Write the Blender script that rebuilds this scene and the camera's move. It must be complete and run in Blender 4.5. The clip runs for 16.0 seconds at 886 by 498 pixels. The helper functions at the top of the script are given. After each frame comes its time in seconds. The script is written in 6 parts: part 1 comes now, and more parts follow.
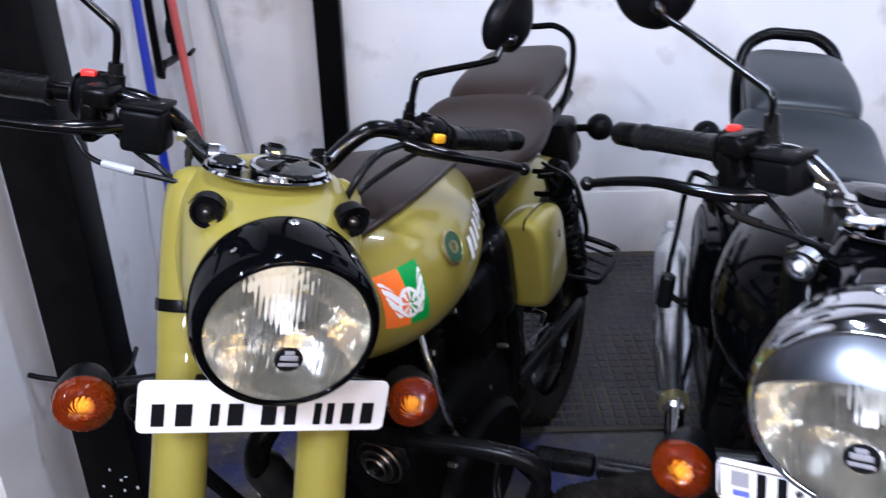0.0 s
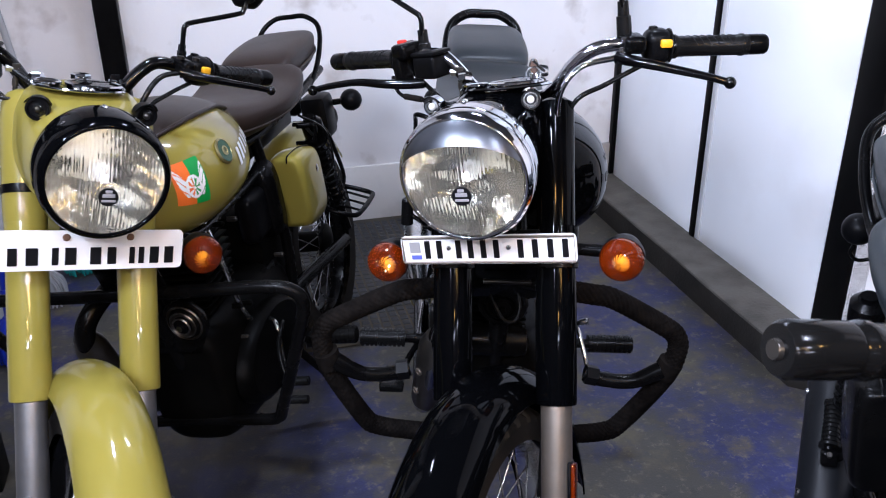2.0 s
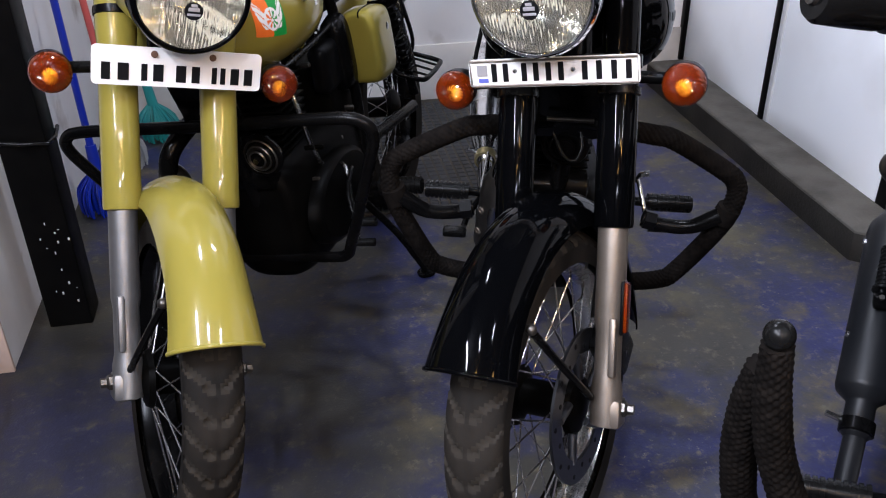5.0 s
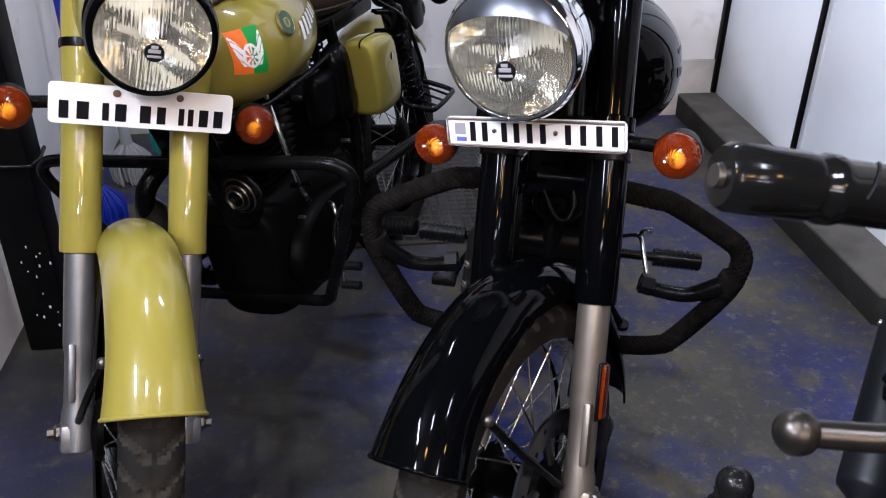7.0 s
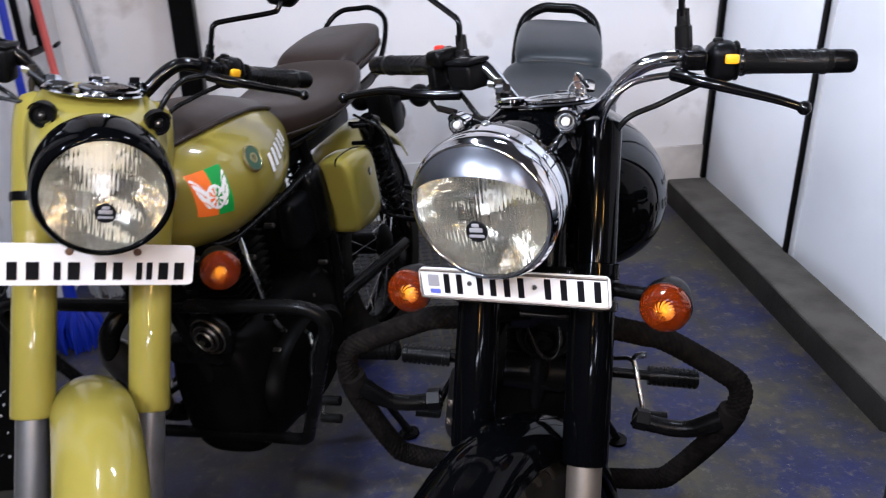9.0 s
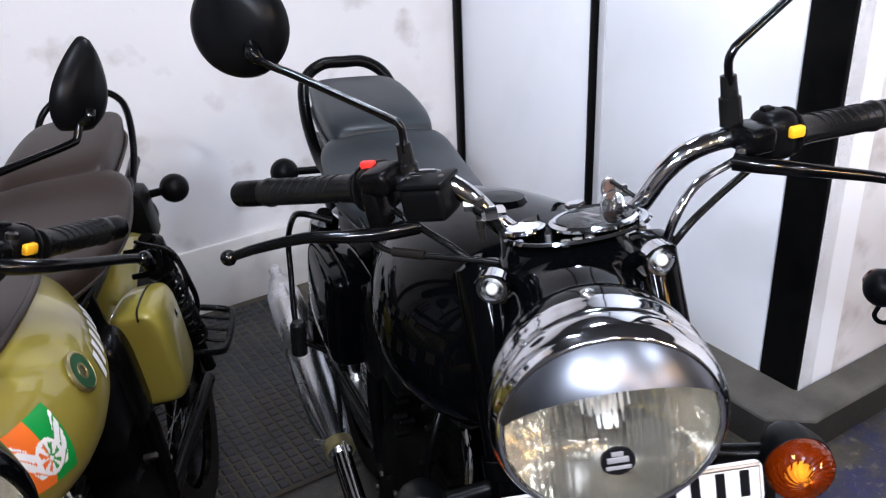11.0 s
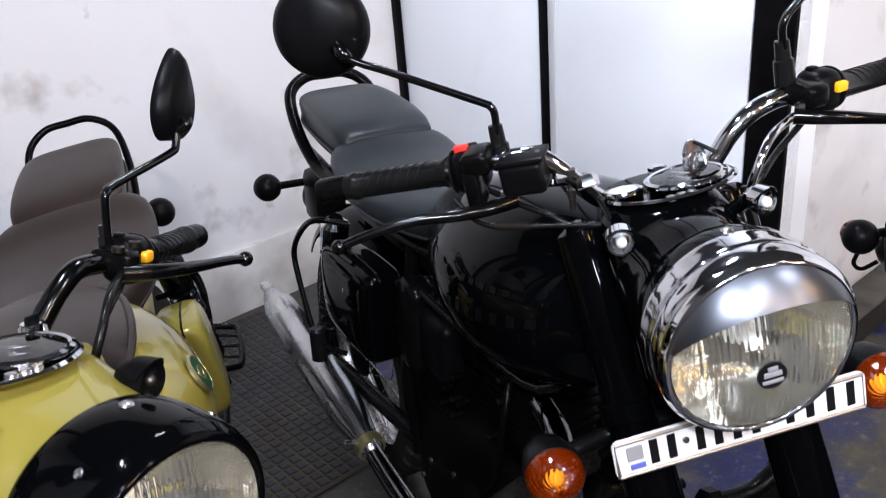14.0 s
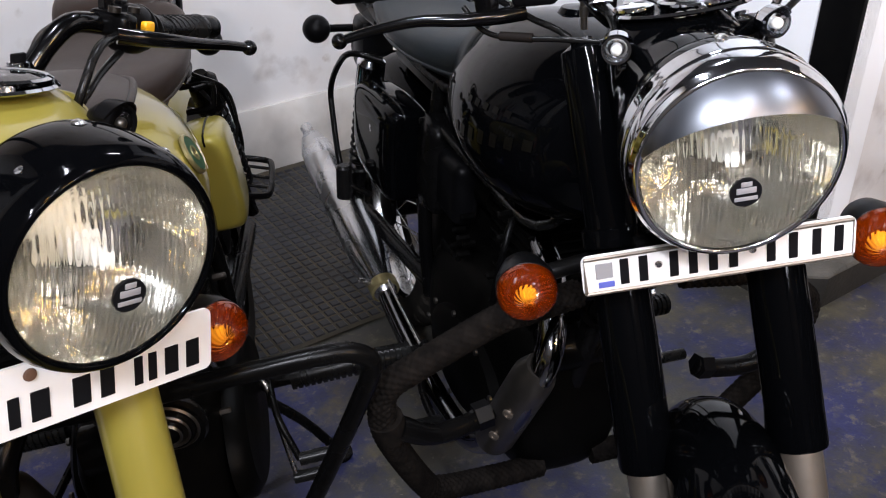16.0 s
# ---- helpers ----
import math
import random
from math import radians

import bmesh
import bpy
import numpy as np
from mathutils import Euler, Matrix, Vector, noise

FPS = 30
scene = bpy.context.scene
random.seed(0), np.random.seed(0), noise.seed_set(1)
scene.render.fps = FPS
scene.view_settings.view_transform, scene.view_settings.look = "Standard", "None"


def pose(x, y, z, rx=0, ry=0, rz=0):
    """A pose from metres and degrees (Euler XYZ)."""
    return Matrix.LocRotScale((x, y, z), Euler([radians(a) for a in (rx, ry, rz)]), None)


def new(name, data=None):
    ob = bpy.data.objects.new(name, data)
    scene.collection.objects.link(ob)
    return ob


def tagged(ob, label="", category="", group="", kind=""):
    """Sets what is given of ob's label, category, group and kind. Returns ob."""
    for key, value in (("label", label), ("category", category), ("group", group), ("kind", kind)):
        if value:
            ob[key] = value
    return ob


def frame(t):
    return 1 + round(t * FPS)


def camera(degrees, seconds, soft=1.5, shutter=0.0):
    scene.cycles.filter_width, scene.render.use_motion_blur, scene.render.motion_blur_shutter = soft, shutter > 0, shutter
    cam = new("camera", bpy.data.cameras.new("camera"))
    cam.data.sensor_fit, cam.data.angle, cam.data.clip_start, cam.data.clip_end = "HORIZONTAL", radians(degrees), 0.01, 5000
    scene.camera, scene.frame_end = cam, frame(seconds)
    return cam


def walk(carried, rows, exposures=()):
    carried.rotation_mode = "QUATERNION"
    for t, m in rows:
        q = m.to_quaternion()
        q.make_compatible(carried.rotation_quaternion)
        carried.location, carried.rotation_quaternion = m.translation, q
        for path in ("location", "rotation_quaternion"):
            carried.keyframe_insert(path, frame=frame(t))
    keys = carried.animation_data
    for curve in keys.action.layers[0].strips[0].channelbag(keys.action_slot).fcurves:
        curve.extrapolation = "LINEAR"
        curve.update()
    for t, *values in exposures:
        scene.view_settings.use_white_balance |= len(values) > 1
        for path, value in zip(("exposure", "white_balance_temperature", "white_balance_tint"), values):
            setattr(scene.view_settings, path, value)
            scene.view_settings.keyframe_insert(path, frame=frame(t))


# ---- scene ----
cam = camera(53.78, 16.0, soft=1.1, shutter=0.35)
ROWS = [
    (0.0, 0.0805, -0.1919, 1.4472, 62.529, 0.880, -1.144),
    (0.5, 0.0951, -0.3516, 1.4505, 62.967, 0.743, -8.352),
    (1.0, 0.1571, -0.5518, 1.4242, 64.015, 1.169, -12.486),
    (1.5, 0.1445, -0.6700, 1.4196, 63.936, 0.847, -13.364),
    (2.0, 0.1026, -0.7638, 1.4212, 64.938, 0.388, -15.002),
    (2.5, 0.0760, -0.8453, 1.4090, 65.880, 0.357, -14.479),
    (3.0, 0.0644, -0.8907, 1.3916, 65.246, 0.955, -13.620),
    (3.5, 0.0621, -0.8955, 1.3665, 63.620, 0.685, -13.054),
    (4.0, 0.0556, -0.8958, 1.3366, 61.892, 0.751, -12.642),
    (4.5, 0.0575, -0.9020, 1.3079, 59.756, 0.785, -11.592),
    (7.0, 0.2050, -0.7698, 1.3463, 59.801, -0.550, -6.755),
    (7.5, 0.2494, -0.7541, 1.3798, 61.755, -0.708, -5.371),
    (8.0, 0.2755, -0.7493, 1.4114, 63.800, -0.491, -4.543),
    (8.5, 0.2934, -0.7242, 1.4445, 63.452, 0.417, -3.267),
    (9.0, 0.2586, -0.6316, 1.4285, 63.789, 1.008, -7.727),
    (9.5, 0.1975, -0.5109, 1.4471, 63.907, 2.161, -15.217),
    (10.0, 0.1458, -0.3439, 1.4354, 64.029, 1.296, -20.584),
    (12.5, -0.1821, 0.1624, 1.4319, 64.290, 4.678, -46.595),
    (13.0, -0.2109, 0.1691, 1.4340, 64.819, 4.092, -46.601),
    (13.5, -0.2271, 0.1250, 1.4376, 64.895, 4.422, -44.894),
    (14.0, -0.2320, 0.0276, 1.4309, 64.941, 4.312, -41.826),
    (14.5, -0.2265, -0.0394, 1.3978, 64.187, 3.922, -39.414),
    (15.0, -0.2211, -0.0591, 1.3559, 62.117, 2.554, -38.036),
    (15.5, -0.2047, -0.0623, 1.3285, 59.924, 1.680, -35.507),
    (16.0, -0.1876, -0.0642, 1.3220, 58.962, 0.721, -34.616),
]
walk(cam, [(t, pose(*r)) for t, *r in ROWS],
     ((0.0, 0.13, 5500, 11), (2.5, 0.06, 5750, 12), (4.5, 0.03, 6050, 11), (8.5, 0.05, 5900, 10), (13.0, -0.06, 6100, 9), (14.5, -0.05, 6150, 9), (16.0, -0.08, 6450, 9)))
# ---- end of walk ----

# ---- light ----
world = bpy.data.worlds.new("world")
world.use_nodes = True
world.node_tree.nodes["Background"].inputs[0].default_value = (0.8, 0.88, 1.0, 1)
world.node_tree.nodes["Background"].inputs[1].default_value = 0.02
scene.world = world
scene.view_settings.exposure = 0.0

X_LEFT, X_RIGHT, X_BAY, Y_BACK, Y_FRONT, H = -0.66, 1.741, 2.45, 2.55, -3.6, 2.55
Y_COL = 1.04
X_WIDE, Y_PIER = -1.05, 0.955


# ---- materials ----
def node_material(name):
    m = bpy.data.materials.new(name)
    m.use_nodes = True
    return m, m.node_tree, m.node_tree.nodes["Principled BSDF"]


def link(nt, a, ao, b, bi):
    nt.links.new(a.outputs[ao], b.inputs[bi])


def surface(name, colour, rough=0.5, metal=0.0, second=None, scale=8.0, amount=0.5, fine=120.0, bump=0.05, depth=0.002,
            coat=0.0, rough_var=0.1, contrast=(0.35, 0.7), spec=0.5):
    """A painted, plastic, metal or stone surface with stains at one scale and grain at another."""
    m, nt, p = node_material(name)
    tc = nt.nodes.new("ShaderNodeTexCoord")
    big, small = nt.nodes.new("ShaderNodeTexNoise"), nt.nodes.new("ShaderNodeTexNoise")
    big.inputs["Scale"].default_value, big.inputs["Detail"].default_value = scale, 6
    small.inputs["Scale"].default_value, small.inputs["Detail"].default_value = fine, 4
    for n in (big, small):
        link(nt, tc, "Object", n, "Vector")
    ramp = nt.nodes.new("ShaderNodeMapRange")
    ramp.inputs[1].default_value, ramp.inputs[2].default_value = contrast
    link(nt, big, "Fac", ramp, 0)
    mul = nt.nodes.new("ShaderNodeMath")
    mul.operation = "MULTIPLY"
    mul.inputs[1].default_value = amount
    link(nt, ramp, 0, mul, 0)
    mix = nt.nodes.new("ShaderNodeMix")
    mix.data_type = "RGBA"
    mix.inputs[6].default_value = (*colour, 1)
    mix.inputs[7].default_value = (*(second or tuple(c * 0.75 for c in colour)), 1)
    link(nt, mul, 0, mix, 0)
    link(nt, mix, 2, p, "Base Color")
    rr = nt.nodes.new("ShaderNodeMapRange")
    rr.inputs[3].default_value, rr.inputs[4].default_value = max(rough - rough_var, 0.02), min(rough + rough_var, 1)
    link(nt, big, "Fac", rr, 0)
    link(nt, rr, 0, p, "Roughness")
    p.inputs["Metallic"].default_value = metal
    p.inputs["Specular IOR Level"].default_value = spec
    p.inputs["Coat Weight"].default_value = coat
    p.inputs["Coat Roughness"].default_value = 0.04
    if bump:
        b = nt.nodes.new("ShaderNodeBump")
        b.inputs["Strength"].default_value, b.inputs["Distance"].default_value = bump, depth
        link(nt, small, "Fac", b, "Height")
        link(nt, b, 0, p, "Normal")
    return m


def glass(name, tint, rough=0.03):
    """Thin clear pane: sees straight through, with a Fresnel gloss on top."""
    m, nt, p = node_material(name)
    nt.nodes.remove(p)
    out = nt.nodes["Material Output"]
    tr, gl, mix, fr = (nt.nodes.new("ShaderNode" + k) for k in ("BsdfTransparent", "BsdfGlossy", "MixShader", "Fresnel"))
    tr.inputs[0].default_value = (*tint, 1)
    gl.inputs["Roughness"].default_value = rough
    fr.inputs[0].default_value = 1.5
    link(nt, fr, 0, mix, 0)
    link(nt, tr, 0, mix, 1)
    link(nt, gl, 0, mix, 2)
    link(nt, mix, 0, out, 0)
    return m


def ribbed_glass(name):
    """Moulded headlamp glass that bends what lies behind it."""
    m, nt, p = node_material(name)
    nt.nodes.remove(p)
    rf, gl, mix, fr = (nt.nodes.new("ShaderNode" + k) for k in ("BsdfRefraction", "BsdfGlossy", "MixShader", "Fresnel"))
    rf.inputs["Color"].default_value = (0.985, 0.99, 0.965, 1)
    rf.inputs["Roughness"].default_value, rf.inputs["IOR"].default_value = 0.015, 1.20
    gl.inputs["Roughness"].default_value = 0.04
    fr.inputs[0].default_value = 1.45
    link(nt, fr, 0, mix, 0)
    link(nt, rf, 0, mix, 1)
    link(nt, gl, 0, mix, 2)
    link(nt, mix, 0, nt.nodes["Material Output"], 0)
    return m


def flute_glass(name):
    """Moulded ribs: half clear, half a pale scattering of the light."""
    m, nt, p = node_material(name)
    p.inputs["Base Color"].default_value = (0.92, 0.92, 0.88, 1)
    p.inputs["Roughness"].default_value = 0.08
    tr, mix = nt.nodes.new("ShaderNodeBsdfTransparent"), nt.nodes.new("ShaderNodeMixShader")
    mix.inputs[0].default_value = 0.025
    link(nt, tr, 0, mix, 1)
    link(nt, p, 0, mix, 2)
    link(nt, mix, 0, nt.nodes["Material Output"], 0)
    return m


def amber_lens(name):
    """Moulded amber plastic: tinted and refracting, partly cloudy, with a clear gloss."""
    m, nt, p = node_material(name)
    p.inputs["Base Color"].default_value = (0.55, 0.055, 0.001, 1)
    p.inputs["Roughness"].default_value = 0.15
    rf, gl, fr, body, out = (nt.nodes.new("ShaderNode" + k) for k in ("BsdfRefraction", "BsdfGlossy", "Fresnel", "MixShader", "MixShader"))
    rf.inputs["Color"].default_value = (1.0, 0.42, 0.025, 1)
    rf.inputs["Roughness"].default_value, rf.inputs["IOR"].default_value = 0.12, 1.25
    gl.inputs["Roughness"].default_value = 0.05
    fr.inputs[0].default_value = 1.5
    body.inputs[0].default_value = 0.18
    link(nt, rf, 0, body, 1)
    link(nt, p, 0, body, 2)
    link(nt, fr, 0, out, 0)
    link(nt, body, 0, out, 1)
    link(nt, gl, 0, out, 2)
    link(nt, out, 0, nt.nodes["Material Output"], 0)
    return m


def floor_paint(name):
    """Worn blue floor paint over grey concrete, with ochre dirt."""
    m, nt, p = node_material(name)
    tc = nt.nodes.new("ShaderNodeTexCoord")
    nz = []
    for s, d, r in ((2.1, 9, 0.66), (5.5, 10, 0.7), (28, 8, 0.7), (160, 4, 0.5), (70, 6, 0.75)):
        n = nt.nodes.new("ShaderNodeTexNoise")
        n.inputs["Scale"].default_value, n.inputs["Detail"].default_value, n.inputs["Roughness"].default_value = s, d, r
        link(nt, tc, "Object", n, "Vector")
        nz.append(n)

    def ramp(src, lo, hi):
        r = nt.nodes.new("ShaderNodeMapRange")
        r.inputs[1].default_value, r.inputs[2].default_value = lo, hi
        link(nt, src, "Fac", r, 0)
        return r

    def mix(fac, a, b):
        x = nt.nodes.new("ShaderNodeMix")
        x.data_type = "RGBA"
        link(nt, fac, 0, x, 0)
        for k, v in ((6, a), (7, b)):
            if isinstance(v, tuple):
                x.inputs[k].default_value = (*v, 1)
            else:
                link(nt, v, 2, x, k)
        return x

    blue = mix(ramp(nz[2], 0.3, 0.7), (0.006, 0.009, 0.052), (0.016, 0.021, 0.112))
    worn = mix(ramp(nz[0], 0.43, 0.55), blue, (0.042, 0.039, 0.032))
    dirt = mix(ramp(nz[1], 0.50, 0.64), worn, (0.085, 0.073, 0.042))
    dark = mix(ramp(nz[1], 0.42, 0.30), dirt, (0.008, 0.008, 0.010))
    flecks = mix(ramp(nz[2], 0.55, 0.68), dark, (0.12, 0.106, 0.070))
    specks = mix(ramp(nz[4], 0.62, 0.70), flecks, (0.20, 0.185, 0.14))
    # darker, greyer floor colour where the olive machine is parked, with a noisy edge
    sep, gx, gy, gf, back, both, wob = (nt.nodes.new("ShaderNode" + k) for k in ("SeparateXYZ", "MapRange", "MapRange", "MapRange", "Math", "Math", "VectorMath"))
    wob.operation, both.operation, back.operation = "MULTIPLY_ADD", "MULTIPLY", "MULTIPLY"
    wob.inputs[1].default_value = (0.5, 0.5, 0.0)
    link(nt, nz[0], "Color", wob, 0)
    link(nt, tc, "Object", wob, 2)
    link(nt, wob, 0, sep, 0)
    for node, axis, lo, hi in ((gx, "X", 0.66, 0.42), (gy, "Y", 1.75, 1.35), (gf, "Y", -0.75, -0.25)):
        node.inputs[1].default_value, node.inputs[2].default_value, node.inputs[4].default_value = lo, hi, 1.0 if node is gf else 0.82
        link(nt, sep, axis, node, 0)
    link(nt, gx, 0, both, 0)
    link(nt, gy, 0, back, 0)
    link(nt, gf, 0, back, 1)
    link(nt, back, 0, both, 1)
    darkening = mix(both, specks, (0.0095, 0.0092, 0.0092))
    link(nt, darkening, 2, p, "Base Color")
    rr = nt.nodes.new("ShaderNodeMapRange")
    rr.inputs[3].default_value, rr.inputs[4].default_value = 0.3, 0.75
    link(nt, nz[1], "Fac", rr, 0)
    link(nt, rr, 0, p, "Roughness")
    b = nt.nodes.new("ShaderNodeBump")
    b.inputs["Strength"].default_value, b.inputs["Distance"].default_value = 0.25, 0.003
    link(nt, nz[3], "Fac", b, "Height")
    link(nt, b, 0, p, "Normal")
    return m


def scuffed_plaster(name):
    """White plaster with grey grime and small brown scuffs."""
    m = surface(name, (0.72, 0.71, 0.71), 0.75, second=(0.42, 0.38, 0.34), scale=2.2, amount=0.6, contrast=(0.52, 0.78), bump=0.15, depth=0.004, fine=40)
    nt = m.node_tree
    p = nt.nodes["Principled BSDF"]
    first = p.inputs["Base Color"].links[0].from_node
    tc = nt.nodes.new("ShaderNodeTexCoord")
    last = first
    for scale, lo, hi, colour in ((5.0, 0.60, 0.78, (0.20, 0.15, 0.11)), (13.0, 0.70, 0.86, (0.27, 0.21, 0.15))):
        n, r, x = (nt.nodes.new("ShaderNode" + k) for k in ("TexNoise", "MapRange", "Mix"))
        n.inputs["Scale"].default_value, n.inputs["Detail"].default_value = scale, 5
        r.inputs[1].default_value, r.inputs[2].default_value, r.inputs[4].default_value = lo, hi, 0.7
        x.data_type = "RGBA"
        x.inputs[7].default_value = (*colour, 1)
        link(nt, tc, "Object", n, "Vector")
        link(nt, n, "Fac", r, 0)
        link(nt, r, 0, x, 0)
        link(nt, last, 2, x, 6)
        last = x
    link(nt, last, 2, p, "Base Color")
    return m


def lamp_glow(name, colour, strength):
    m, nt, p = node_material(name)
    p.inputs["Base Color"].default_value = (*colour, 1)
    p.inputs["Emission Color"].default_value = (*colour, 1)
    p.inputs["Emission Strength"].default_value = strength
    return m


